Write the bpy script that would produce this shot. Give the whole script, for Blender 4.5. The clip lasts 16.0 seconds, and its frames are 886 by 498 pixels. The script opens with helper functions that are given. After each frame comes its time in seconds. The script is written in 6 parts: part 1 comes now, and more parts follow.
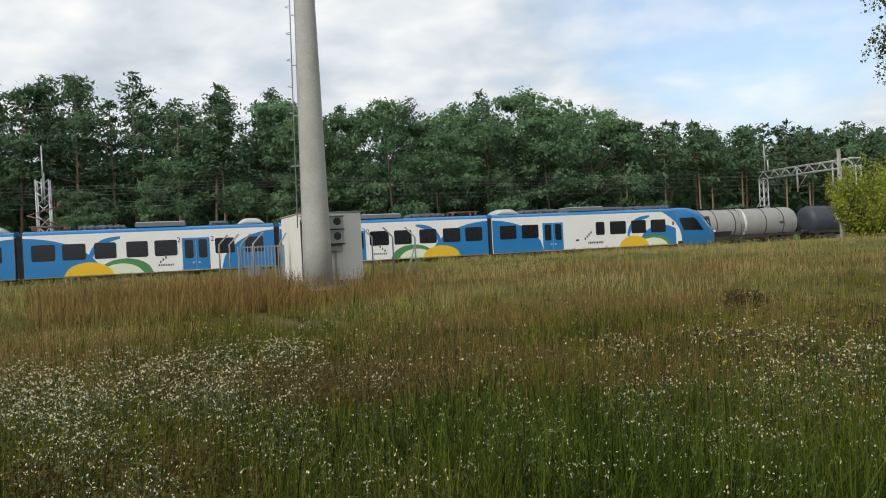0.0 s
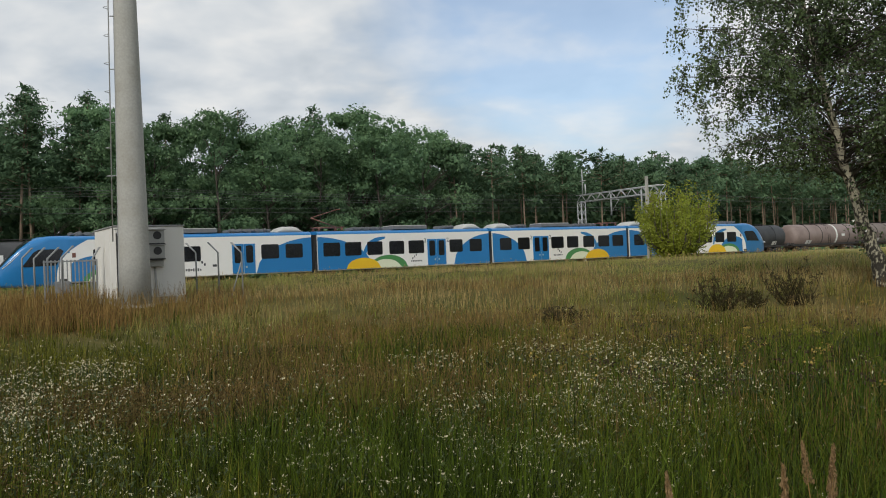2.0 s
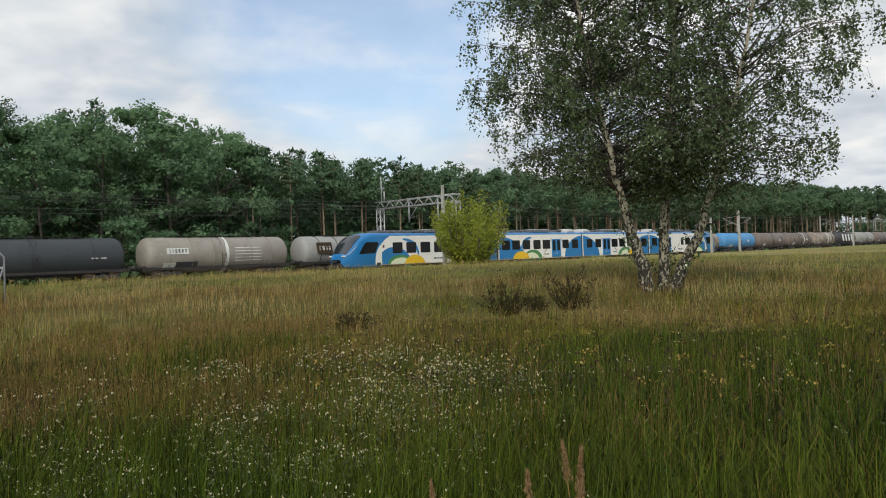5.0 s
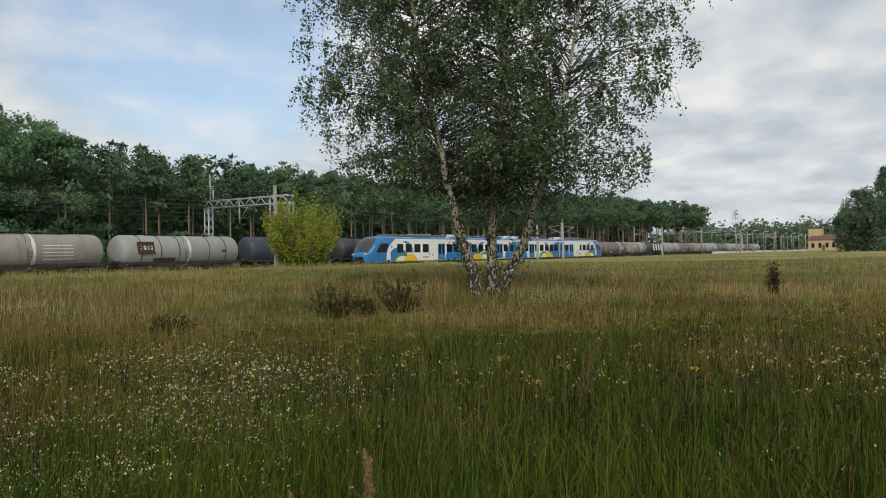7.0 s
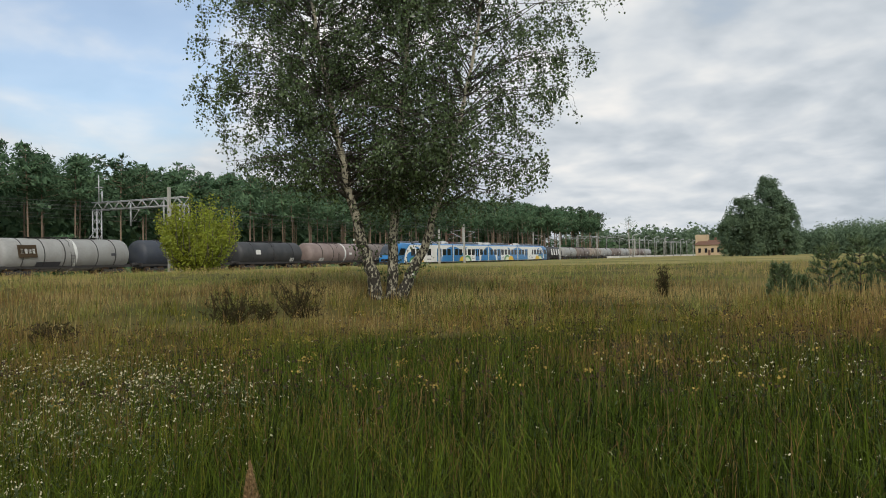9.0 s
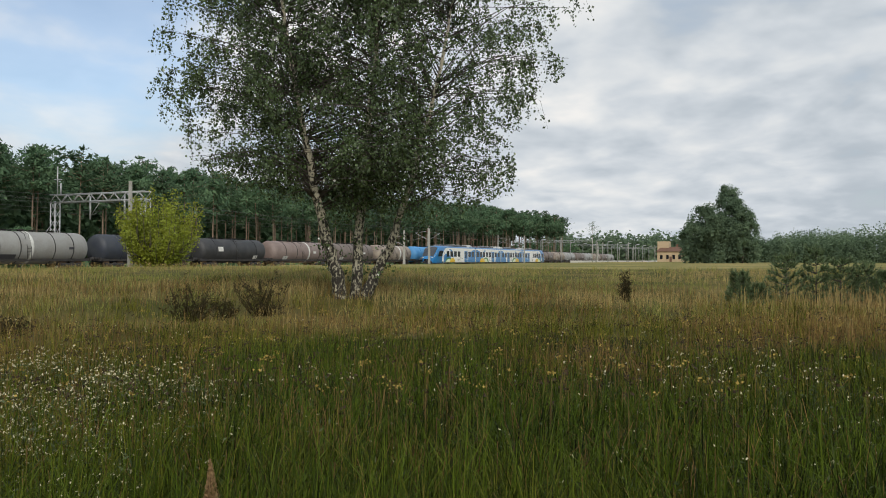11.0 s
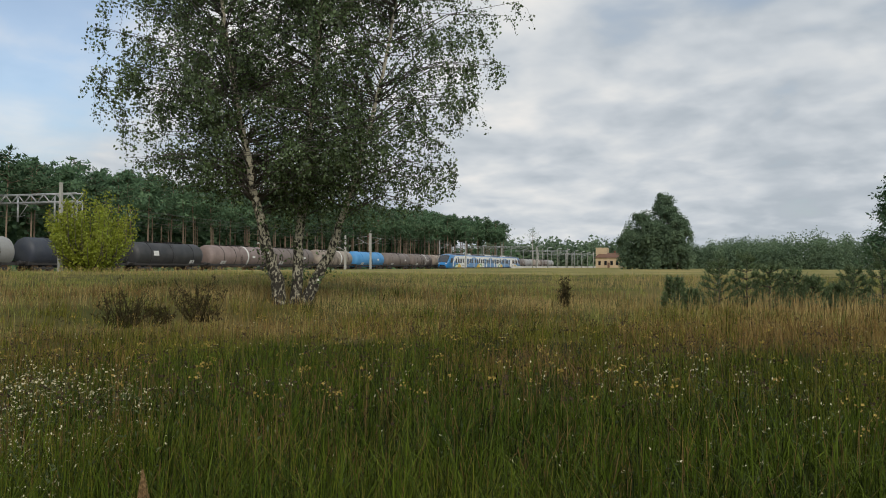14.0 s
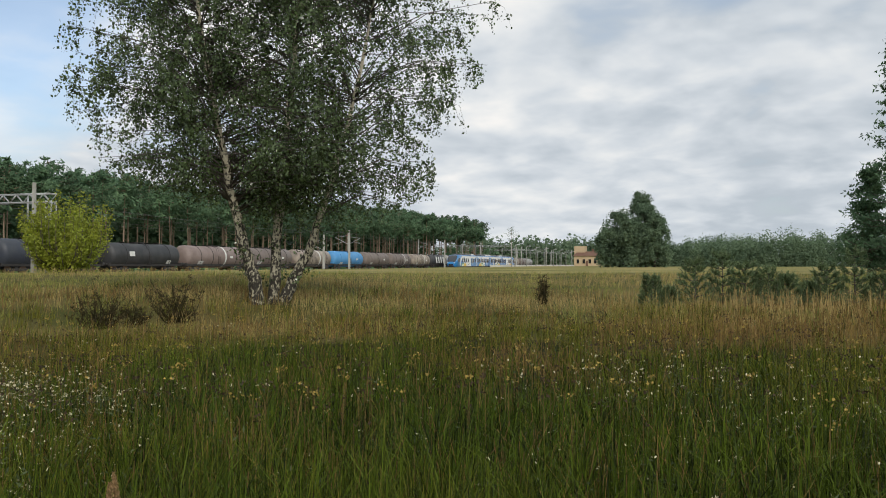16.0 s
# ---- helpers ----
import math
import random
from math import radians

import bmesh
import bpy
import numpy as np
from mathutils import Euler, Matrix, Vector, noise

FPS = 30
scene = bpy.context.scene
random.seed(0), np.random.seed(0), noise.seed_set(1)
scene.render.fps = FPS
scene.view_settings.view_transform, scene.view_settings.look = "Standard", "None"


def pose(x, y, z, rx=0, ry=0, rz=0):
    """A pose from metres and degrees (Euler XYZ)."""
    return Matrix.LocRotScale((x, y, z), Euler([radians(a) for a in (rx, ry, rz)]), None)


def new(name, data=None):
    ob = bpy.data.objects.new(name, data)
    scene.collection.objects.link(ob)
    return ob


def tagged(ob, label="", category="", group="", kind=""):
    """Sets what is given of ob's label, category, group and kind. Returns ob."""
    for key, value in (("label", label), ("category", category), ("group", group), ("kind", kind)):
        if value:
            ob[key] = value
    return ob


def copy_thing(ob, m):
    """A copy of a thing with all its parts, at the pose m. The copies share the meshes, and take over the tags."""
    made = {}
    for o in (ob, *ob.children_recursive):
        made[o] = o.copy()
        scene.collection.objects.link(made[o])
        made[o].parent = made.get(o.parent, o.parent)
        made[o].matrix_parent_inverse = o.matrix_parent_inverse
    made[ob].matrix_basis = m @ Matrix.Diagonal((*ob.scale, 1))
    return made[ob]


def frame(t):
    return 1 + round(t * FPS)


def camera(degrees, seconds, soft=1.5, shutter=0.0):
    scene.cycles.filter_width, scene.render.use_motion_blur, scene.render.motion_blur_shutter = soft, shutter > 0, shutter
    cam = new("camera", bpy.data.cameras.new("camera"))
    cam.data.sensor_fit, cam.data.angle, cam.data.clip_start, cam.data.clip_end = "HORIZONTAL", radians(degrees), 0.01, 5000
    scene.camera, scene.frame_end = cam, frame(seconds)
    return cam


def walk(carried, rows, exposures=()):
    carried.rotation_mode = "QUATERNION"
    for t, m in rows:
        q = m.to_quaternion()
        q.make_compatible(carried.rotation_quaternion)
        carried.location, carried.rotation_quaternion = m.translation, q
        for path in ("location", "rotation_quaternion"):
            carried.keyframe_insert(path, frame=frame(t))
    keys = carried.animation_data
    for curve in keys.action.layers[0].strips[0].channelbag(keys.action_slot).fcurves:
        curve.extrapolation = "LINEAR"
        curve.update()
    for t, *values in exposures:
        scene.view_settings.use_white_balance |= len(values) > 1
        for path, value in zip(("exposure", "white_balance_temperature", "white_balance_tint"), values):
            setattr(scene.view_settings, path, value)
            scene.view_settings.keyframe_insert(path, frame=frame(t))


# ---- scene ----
cam = camera(58.78, 16.0, soft=1.0)
PATH = [
    (0, pose(0.000, -0.000, 1.650, 90.05, 2.93, 0.06)),
    (0.5, pose(0.031, -0.034, 1.667, 89.82, 2.87, -4.33)),
    (1, pose(0.059, -0.034, 1.667, 89.81, 2.66, -6.84)),
    (1.5, pose(0.084, -0.039, 1.658, 90.63, 2.55, -9.35)),
    (2, pose(0.097, -0.039, 1.657, 90.71, 2.38, -12.09)),
    (2.5, pose(0.102, -0.027, 1.647, 90.75, 2.05, -13.42)),
    (3, pose(0.116, -0.036, 1.654, 90.75, 2.01, -14.93)),
    (3.5, pose(0.152, -0.022, 1.653, 90.74, 2.01, -16.94)),
    (4, pose(0.187, -0.004, 1.653, 90.75, 2.05, -20.30)),
    (4.5, pose(0.224, 0.015, 1.649, 90.72, 2.02, -23.29)),
    (5, pose(0.262, 0.044, 1.644, 90.60, 2.09, -26.59)),
    (7.5, pose(0.584, 0.256, 1.584, 90.64, 1.06, -40.94)),
    (8, pose(0.611, 0.266, 1.582, 90.71, 1.11, -42.93)),
    (8.5, pose(0.616, 0.265, 1.579, 90.73, 1.12, -44.39)),
    (9, pose(0.617, 0.265, 1.581, 90.73, 1.13, -45.69)),
    (11.5, pose(0.611, 0.280, 1.574, 90.89, -0.20, -49.33)),
    (12, pose(0.608, 0.280, 1.571, 91.03, -0.10, -50.65)),
    (12.5, pose(0.614, 0.284, 1.571, 91.08, -0.13, -50.99)),
    (13, pose(0.617, 0.291, 1.573, 91.11, -0.17, -51.17)),
    (13.5, pose(0.619, 0.282, 1.574, 91.18, -0.28, -51.58)),
    (14, pose(0.619, 0.281, 1.580, 91.20, -0.29, -52.52)),
    (14.5, pose(0.626, 0.280, 1.576, 91.32, -0.29, -53.03)),
    (15, pose(0.630, 0.279, 1.574, 91.21, -0.22, -53.54)),
    (15.5, pose(0.635, 0.270, 1.577, 91.13, 0.00, -53.77)),
    (16, pose(0.631, 0.264, 1.577, 91.14, 0.02, -54.04)),
]
walk(cam, PATH, [(0.0, 0.05), (0.5, -0.13), (1.5, -0.25), (2.5, -0.12), (3.5, -0.05), (5.0, -0.09), (7.5, -0.23), (8.0, -0.23), (8.5, -0.19), (9.0, -0.15), (12.5, -0.17), (13.5, -0.19), (14.0, -0.27), (14.5, -0.09), (15.0, -0.05), (16.0, -0.1)])

# ---------------------------------------------------------------- light
SUN_FROM = Vector((-0.50, -0.72, 0.62)).normalized()
world = bpy.data.worlds.new("overcast_sky")
scene.world = world
world.use_nodes = True
wn, wl = world.node_tree.nodes, world.node_tree.links
wn.clear()


def wnode(kind, **vals):
    n = wn.new(kind)
    for k, v in vals.items():
        n.inputs[k].default_value = v
    return n


def wmath(op, a, b=None, clamp=False):
    n = wn.new("ShaderNodeMath")
    n.operation, n.use_clamp = op, clamp
    for i, s in enumerate((a, b)):
        if s is None:
            continue
        if isinstance(s, (int, float)):
            n.inputs[i].default_value = s
        else:
            wl.new(s, n.inputs[i])
    return n.outputs[0]


def wramp(fac, stops):
    n = wn.new("ShaderNodeValToRGB")
    cr = n.color_ramp
    while len(cr.elements) < len(stops):
        cr.elements.new(0.5)
    for e, (p, c) in zip(cr.elements, stops):
        e.position, e.color = p, (*c, 1)
    wl.new(fac, n.inputs[0])
    return n.outputs[0]


tc = wn.new("ShaderNodeTexCoord")
sky = wn.new("ShaderNodeTexSky")
sky.sky_type, sky.sun_disc = "NISHITA", False
sky.sun_elevation = math.asin(SUN_FROM.z)
sky.sun_rotation = math.atan2(SUN_FROM.x, SUN_FROM.y)
sky.altitude, sky.air_density, sky.dust_density, sky.ozone_density = 60, 1.0, 1.2, 1.0
skymul = wn.new("ShaderNodeVectorMath")
skymul.operation = "SCALE"
skymul.inputs["Scale"].default_value = 0.17
wl.new(sky.outputs[0], skymul.inputs[0])
# clouds lie in a layer: the view direction is stretched towards the horizon
sep = wn.new("ShaderNodeSeparateXYZ")
wl.new(tc.outputs["Generated"], sep.inputs[0])
zz = wmath("ADD", wmath("MAXIMUM", sep.outputs[2], 0.0), 0.25)
comb = wn.new("ShaderNodeCombineXYZ")
wl.new(wmath("DIVIDE", sep.outputs[0], zz), comb.inputs[0])
wl.new(wmath("DIVIDE", sep.outputs[1], zz), comb.inputs[1])


def cloud_noise(scale, detail, rough, distort, w):
    n = wnode("ShaderNodeTexNoise", Scale=scale, Detail=detail, Roughness=rough, Distortion=distort)
    n.noise_dimensions = "4D"
    n.inputs["W"].default_value = w
    wl.new(comb.outputs[0], n.inputs["Vector"])
    return wmath("SUBTRACT", n.outputs[0], 0.5)


big = cloud_noise(0.52, 3.0, 0.5, 0.2, 2.6)
cell = cloud_noise(2.2, 5.0, 0.50, 0.4, 4.1)
wisp = cloud_noise(5.2, 3.5, 0.48, 0.25, 7.7)


def toward(az, el):
    n = wn.new("ShaderNodeVectorMath")
    n.operation = "DOT_PRODUCT"
    n.inputs[1].default_value = (math.sin(radians(az)) * math.cos(radians(el)), math.cos(radians(az)) * math.cos(radians(el)), math.sin(radians(el)))
    wl.new(tc.outputs["Generated"], n.inputs[0])
    return n.outputs["Value"]


# the gap of blue in the cloud, open towards the zenith
gap = wmath("MULTIPLY", wmath("SUBTRACT", toward(22.0, 20.0), 0.966), 42.0, True)
thick = wmath("ADD", wmath("ADD", wmath("MULTIPLY", big, 1.6), wmath("MULTIPLY", cell, 1.5)), wmath("MULTIPLY", wisp, 0.7))
cover = wmath("SUBTRACT", wmath("ADD", wmath("MULTIPLY", thick, 1.5), 1.15), wmath("MULTIPLY", gap, 1.05), True)
# the layer thins and brightens round the gap, and the underside shows darker cells
north = wmath("MULTIPLY", wmath("MAXIMUM", wmath("SUBTRACT", toward(20.0, 10.0), 0.6), 0.0), 0.36)
tone = wmath("ADD", wmath("ADD", wmath("ADD", wmath("MULTIPLY", big, 0.9), wmath("MULTIPLY", cell, 1.3)), wmath("MULTIPLY", wisp, 1.25)), wmath("ADD", north, wmath("ADD", wmath("MULTIPLY", wmath("MINIMUM", wmath("MAXIMUM", sep.outputs[2], 0.0), 0.35), 0.7), 0.37)), True)
cloud = wramp(tone, [(0.0, (0.47, 0.53, 0.59)), (0.34, (0.56, 0.62, 0.68)), (0.58, (0.70, 0.75, 0.80)), (0.80, (0.85, 0.875, 0.89)), (1.0, (1.0, 0.985, 0.96))])
mixc = wn.new("ShaderNodeMix")
mixc.data_type = "RGBA"
cover = wmath("ADD", wmath("MULTIPLY", cover, 0.72), 0.28)
wl.new(cover, mixc.inputs[0])
wl.new(skymul.outputs[0], mixc.inputs[6])
wl.new(cloud, mixc.inputs[7])
bg = wn.new("ShaderNodeBackground")
wl.new(mixc.outputs[2], bg.inputs[0])
bg.inputs[1].default_value = 1.0
wout = wn.new("ShaderNodeOutputWorld")
wl.new(bg.outputs[0], wout.inputs[0])

sun = new("sun", bpy.data.lights.new("sun", "SUN"))
sun.data.energy, sun.data.angle, sun.data.color = 2.0, radians(14), (1.0, 0.95, 0.88)
sun.rotation_mode = "QUATERNION"
sun.rotation_quaternion = (-SUN_FROM).to_track_quat("-Z", "Y")
sun.location = (0, 0, 60)


# ---------------------------------------------------------------- materials
def mat(name, color, rough=0.6, metal=0.0, scale=3.0, vary=0.25, fine=40.0, bump=0.15, island=0.0, obj=0.0,
        second=None, translucent=0.0, spec=0.5, coat=0.0):
    """A surface with stains at one scale, grain at another, and differences from piece to piece."""
    m = bpy.data.materials.new(name)
    m.use_nodes = True
    n, l = m.node_tree.nodes, m.node_tree.links
    p = n["Principled BSDF"]
    p.inputs["Roughness"].default_value = rough
    p.inputs["Metallic"].default_value = metal
    p.inputs["Specular IOR Level"].default_value = spec
    p.inputs["Coat Weight"].default_value = coat
    t = n.new("ShaderNodeTexCoord")
    a = n.new("ShaderNodeTexNoise")
    a.inputs["Scale"].default_value, a.inputs["Detail"].default_value = scale, 4
    b = n.new("ShaderNodeTexNoise")
    b.inputs["Scale"].default_value, b.inputs["Detail"].default_value = fine, 3
    for x in (a, b):
        l.new(t.outputs["Object"], x.inputs["Vector"])

    def math_(op, x, y):
        k = n.new("ShaderNodeMath")
        k.operation = op
        for i, s in enumerate((x, y)):
            if isinstance(s, (int, float)):
                k.inputs[i].default_value = s
            else:
                l.new(s, k.inputs[i])
        return k.outputs[0]
    v = math_("ADD", math_("MULTIPLY", math_("SUBTRACT", a.outputs[0], 0.5), vary * 2.4),
              math_("MULTIPLY", math_("SUBTRACT", b.outputs[0], 0.5), vary * 1.2))
    g = None
    if island or obj:
        geo = n.new("ShaderNodeNewGeometry")
        oi = n.new("ShaderNodeObjectInfo")
        g = geo.outputs["Random Per Island"] if island else oi.outputs["Random"]
        v = math_("ADD", v, math_("MULTIPLY", math_("SUBTRACT", g, 0.5), 2 * (island or obj)))
        if island and obj:
            v = math_("ADD", v, math_("MULTIPLY", math_("SUBTRACT", oi.outputs["Random"], 0.5), 2 * obj))
    gain = math_("ADD", v, 1.0)
    mix = n.new("ShaderNodeMix")
    mix.data_type = "RGBA"
    mix.inputs[6].default_value = (*color, 1)
    mix.inputs[7].default_value = (*(second or color), 1)
    k = n.new("ShaderNodeMath")
    k.operation, k.use_clamp = "MULTIPLY_ADD", True
    l.new(a.outputs[0], k.inputs[0])
    k.inputs[1].default_value, k.inputs[2].default_value = 4.0, -1.5
    f = k.outputs[0]
    if island:
        f = math_("ADD", math_("MULTIPLY", f, 0.5), math_("MULTIPLY", g, 0.5))
    l.new(f, mix.inputs[0])
    sc = n.new("ShaderNodeVectorMath")
    sc.operation = "SCALE"
    l.new(mix.outputs[2], sc.inputs[0])
    l.new(gain, sc.inputs["Scale"])
    l.new(sc.outputs[0], p.inputs["Base Color"])
    if bump:
        bu = n.new("ShaderNodeBump")
        bu.inputs["Strength"].default_value, bu.inputs["Distance"].default_value = bump, 0.02
        l.new(b.outputs[0], bu.inputs["Height"])
        l.new(bu.outputs[0], p.inputs["Normal"])
    if translucent:
        tr = n.new("ShaderNodeBsdfTranslucent")
        l.new(sc.outputs[0], tr.inputs[0])
        ms = n.new("ShaderNodeMixShader")
        ms.inputs[0].default_value = translucent
        l.new(p.outputs[0], ms.inputs[1])
        l.new(tr.outputs[0], ms.inputs[2])
        l.new(ms.outputs[0], n["Material Output"].inputs[0])
    return m


M = {}
M["soil"] = mat("meadow_soil", (0.075, 0.080, 0.022), 0.95, scale=0.25, vary=0.3, fine=6, second=(0.13, 0.105, 0.038), spec=0.05)
# shade between the blades is put into this near-black ground colour
M["turf"] = mat("shade_dark_turf", (0.020, 0.024, 0.008), 0.95, scale=0.4, vary=0.3, fine=8, second=(0.036, 0.030, 0.013), spec=0.05)
M["field"] = mat("far_meadow", (0.185, 0.185, 0.060), 0.95, scale=0.06, vary=0.3, fine=0.6, second=(0.300, 0.245, 0.100), spec=0.05)
M["grass"] = mat("green_grass_blades", (0.060, 0.084, 0.009), 0.5, scale=0.35, vary=0.5, fine=8, bump=0, island=0.75, second=(0.138, 0.126, 0.020), translucent=0.12, spec=0.08)
M["lush"] = mat("lush_grass_blades", (0.033, 0.060, 0.005), 0.55, scale=0.5, vary=0.5, fine=8, bump=0, island=0.85, second=(0.064, 0.087, 0.008), translucent=0.08, spec=0.12)
M["dry"] = mat("dry_grass_stems", (0.315, 0.178, 0.066), 0.75, scale=0.3, vary=0.5, fine=8, bump=0, island=0.65, second=(0.145, 0.114, 0.034), translucent=0.1, spec=0.08)
M["plume"] = mat("reed_plume", (0.235, 0.150, 0.072), 0.85, scale=3, vary=0.25, bump=0, island=0.4, spec=0.2)
M["silver"] = mat("grey_green_leaves", (0.070, 0.098, 0.042), 0.7, scale=0.8, vary=0.3, fine=4, bump=0, island=0.45, second=(0.098, 0.115, 0.058), translucent=0.15, spec=0.12)
M["petal"] = mat("white_petals", (0.52, 0.47, 0.31), 0.8, vary=0.15, bump=0, island=0.2, spec=0.2)
M["yellow_petal"] = mat("yellow_petals", (0.31, 0.22, 0.055), 0.7, vary=0.15, bump=0, island=0.35, spec=0.2)
M["brown_head"] = mat("withered_flower_heads", (0.045, 0.028, 0.012), 0.9, bump=0, island=0.3)
M["pale"] = mat("pale_green_grass", (0.205, 0.240, 0.056), 0.6, scale=0.3, vary=0.28, fine=3, bump=0, island=0.3, second=(0.300, 0.280, 0.090), translucent=0.3, spec=0.08)
M["straw"] = mat("straw_grass", (0.55, 0.385, 0.170), 0.75, scale=0.25, vary=0.28, fine=3, bump=0, island=0.3, second=(0.35, 0.285, 0.110), translucent=0.2, spec=0.08)
M["shrub_leaf"] = mat("withered_shrub_leaves", (0.050, 0.048, 0.018), 0.8, bump=0, island=0.4, vary=0.3, second=(0.065, 0.045, 0.022), spec=0.08)
M["brown_stalk"] = mat("brown_seed_stalks", (0.215, 0.135, 0.056), 0.8, scale=0.6, vary=0.3, fine=3, bump=0, island=0.4, second=(0.150, 0.105, 0.040), translucent=0.15, spec=0.08)
M["ballast"] = mat("track_ballast", (0.20, 0.18, 0.16), 0.95, scale=1.5, vary=0.3, fine=14, bump=0.6)
M["rail"] = mat("rail_steel", (0.20, 0.13, 0.09), 0.45, 0.7, vary=0.2)
M["concrete"] = mat("spun_concrete", (0.47, 0.465, 0.43), 0.88, scale=1.1, vary=0.34, fine=14, bump=0.25, second=(0.33, 0.32, 0.285))
M["shelter"] = mat("cream_render_panel", (0.76, 0.74, 0.69), 0.7, scale=0.9, vary=0.08, fine=30, bump=0.08, second=(0.68, 0.66, 0.61))
M["shelter_roof"] = mat("grey_roof_sheet", (0.30, 0.30, 0.29), 0.6, vary=0.15)
M["galv"] = mat("galvanised_steel", (0.47, 0.48, 0.48), 0.5, 0.5, scale=4, vary=0.2)
M["cab_grey"] = mat("light_grey_cabinet", (0.36, 0.36, 0.34), 0.5, vary=0.08)
M["dark_hole"] = mat("fan_opening_black", (0.03, 0.03, 0.03), 0.7)
M["cable"] = mat("cable_black", (0.035, 0.034, 0.033), 0.7)
M["wire"] = mat("contact_wire", (0.16, 0.155, 0.15), 0.5, 0.5)
M["white"] = mat("white_train_paint", (0.86, 0.85, 0.82), 0.28, scale=0.7, vary=0.04, fine=12, bump=0.0, second=(0.81, 0.80, 0.765), coat=0.3)
M["blue"] = mat("blue_train_paint", (0.018, 0.190, 0.470), 0.28, scale=0.7, vary=0.08, fine=12, bump=0.0, coat=0.3)
M["yellow"] = mat("yellow_train_paint", (0.80, 0.50, 0.02), 0.3, scale=0.7, vary=0.06, bump=0.0, coat=0.3)
M["green"] = mat("green_train_paint", (0.07, 0.25, 0.08), 0.3, scale=0.7, vary=0.06, bump=0.0, coat=0.3)
M["palegreen"] = mat("cream_train_paint", (0.74, 0.78, 0.58), 0.3, scale=0.7, vary=0.05, bump=0.0, coat=0.3)
M["glass"] = mat("tinted_train_glass", (0.012, 0.013, 0.016), 0.12, vary=0.2, bump=0.0, spec=0.5)
M["windscreen"] = mat("curved_windscreen", (0.030, 0.036, 0.044), 0.06, vary=0.1, bump=0.0, spec=0.9)
M["rubber"] = mat("black_gangway_rubber", (0.045, 0.045, 0.048), 0.8, vary=0.2)
M["under"] = mat("underframe_black", (0.040, 0.037, 0.034), 0.7, vary=0.3)
M["roofkit"] = mat("roof_equipment_grey", (0.16, 0.165, 0.17), 0.6, vary=0.25)
M["roofkit_light"] = mat("roof_unit_light_grey", (0.50, 0.50, 0.47), 0.5, vary=0.12)
M["redbrown"] = mat("insulator_red_brown", (0.20, 0.085, 0.06), 0.45)
M["ink"] = mat("dark_lettering", (0.06, 0.06, 0.07), 0.5, bump=0)
M["sign_white"] = mat("white_marking", (0.70, 0.70, 0.66), 0.6, bump=0, vary=0.15)
M["bark_pine"] = mat("pine_bark", (0.290, 0.210, 0.148), 0.9, scale=0.6, vary=0.3, fine=8, bump=0.5, obj=0.25, second=(0.20, 0.15, 0.105))
M["bark_grey"] = mat("grey_bark", (0.095, 0.080, 0.064), 0.9, scale=1.2, vary=0.3, fine=8, bump=0.5, obj=0.2)


def birch_bark():
    """White bark with black cracks, denser low on the stem, and fine cross marks."""
    m = bpy.data.materials.new("birch_bark")
    m.use_nodes = True
    n, l = m.node_tree.nodes, m.node_tree.links
    p = n["Principled BSDF"]
    p.inputs["Roughness"].default_value = 0.8
    t = n.new("ShaderNodeTexCoord")
    mp = n.new("ShaderNodeMapping")
    mp.inputs["Scale"].default_value = (13.0, 13.0, 7.5)
    l.new(t.outputs["Object"], mp.inputs[0])
    a = n.new("ShaderNodeTexNoise")
    a.inputs["Scale"].default_value, a.inputs["Detail"].default_value, a.inputs["Roughness"].default_value = 1.0, 5, 0.6
    l.new(mp.outputs[0], a.inputs["Vector"])
    sp = n.new("ShaderNodeSeparateXYZ")
    l.new(t.outputs["Object"], sp.inputs[0])
    k = n.new("ShaderNodeMapRange")
    k.inputs[1].default_value, k.inputs[2].default_value, k.inputs[3].default_value, k.inputs[4].default_value = 0.3, 4.5, 0.105, -0.06
    l.new(sp.outputs[2], k.inputs[0])
    ad = n.new("ShaderNodeMath")
    l.new(a.outputs[0], ad.inputs[0])
    l.new(k.outputs[0], ad.inputs[1])
    r = n.new("ShaderNodeValToRGB")
    r.color_ramp.elements[0].position, r.color_ramp.elements[0].color = 0.50, (0.41, 0.375, 0.27, 1)
    r.color_ramp.elements[1].position, r.color_ramp.elements[1].color = 0.57, (0.030, 0.025, 0.017, 1)
    l.new(ad.outputs[0], r.inputs[0])
    l.new(r.outputs[0], p.inputs["Base Color"])
    b = n.new("ShaderNodeBump")
    b.inputs["Strength"].default_value, b.inputs["Distance"].default_value = 0.6, 0.02
    l.new(ad.outputs[0], b.inputs["Height"])
    l.new(b.outputs[0], p.inputs["Normal"])
    return m


M["bark_birch"] = birch_bark()
M["leaf_birch"] = mat("birch_leaves", (0.088, 0.132, 0.052), 0.26, scale=0.8, vary=0.25, fine=4, bump=0, island=0.65, second=(0.110, 0.156, 0.062), translucent=0.40, spec=0.9)
M["leaf_wood"] = mat("broadleaf_foliage", (0.118, 0.215, 0.118), 0.8, scale=0.25, vary=0.3, fine=1, bump=0, island=0.18, obj=0.25, second=(0.170, 0.262, 0.130), translucent=0.4, spec=0.08)
M["leaf_pine"] = mat("pine_needles", (0.084, 0.156, 0.090), 0.8, scale=0.3, vary=0.3, fine=1, bump=0, island=0.2, obj=0.2, second=(0.124, 0.192, 0.100), translucent=0.3, spec=0.08)
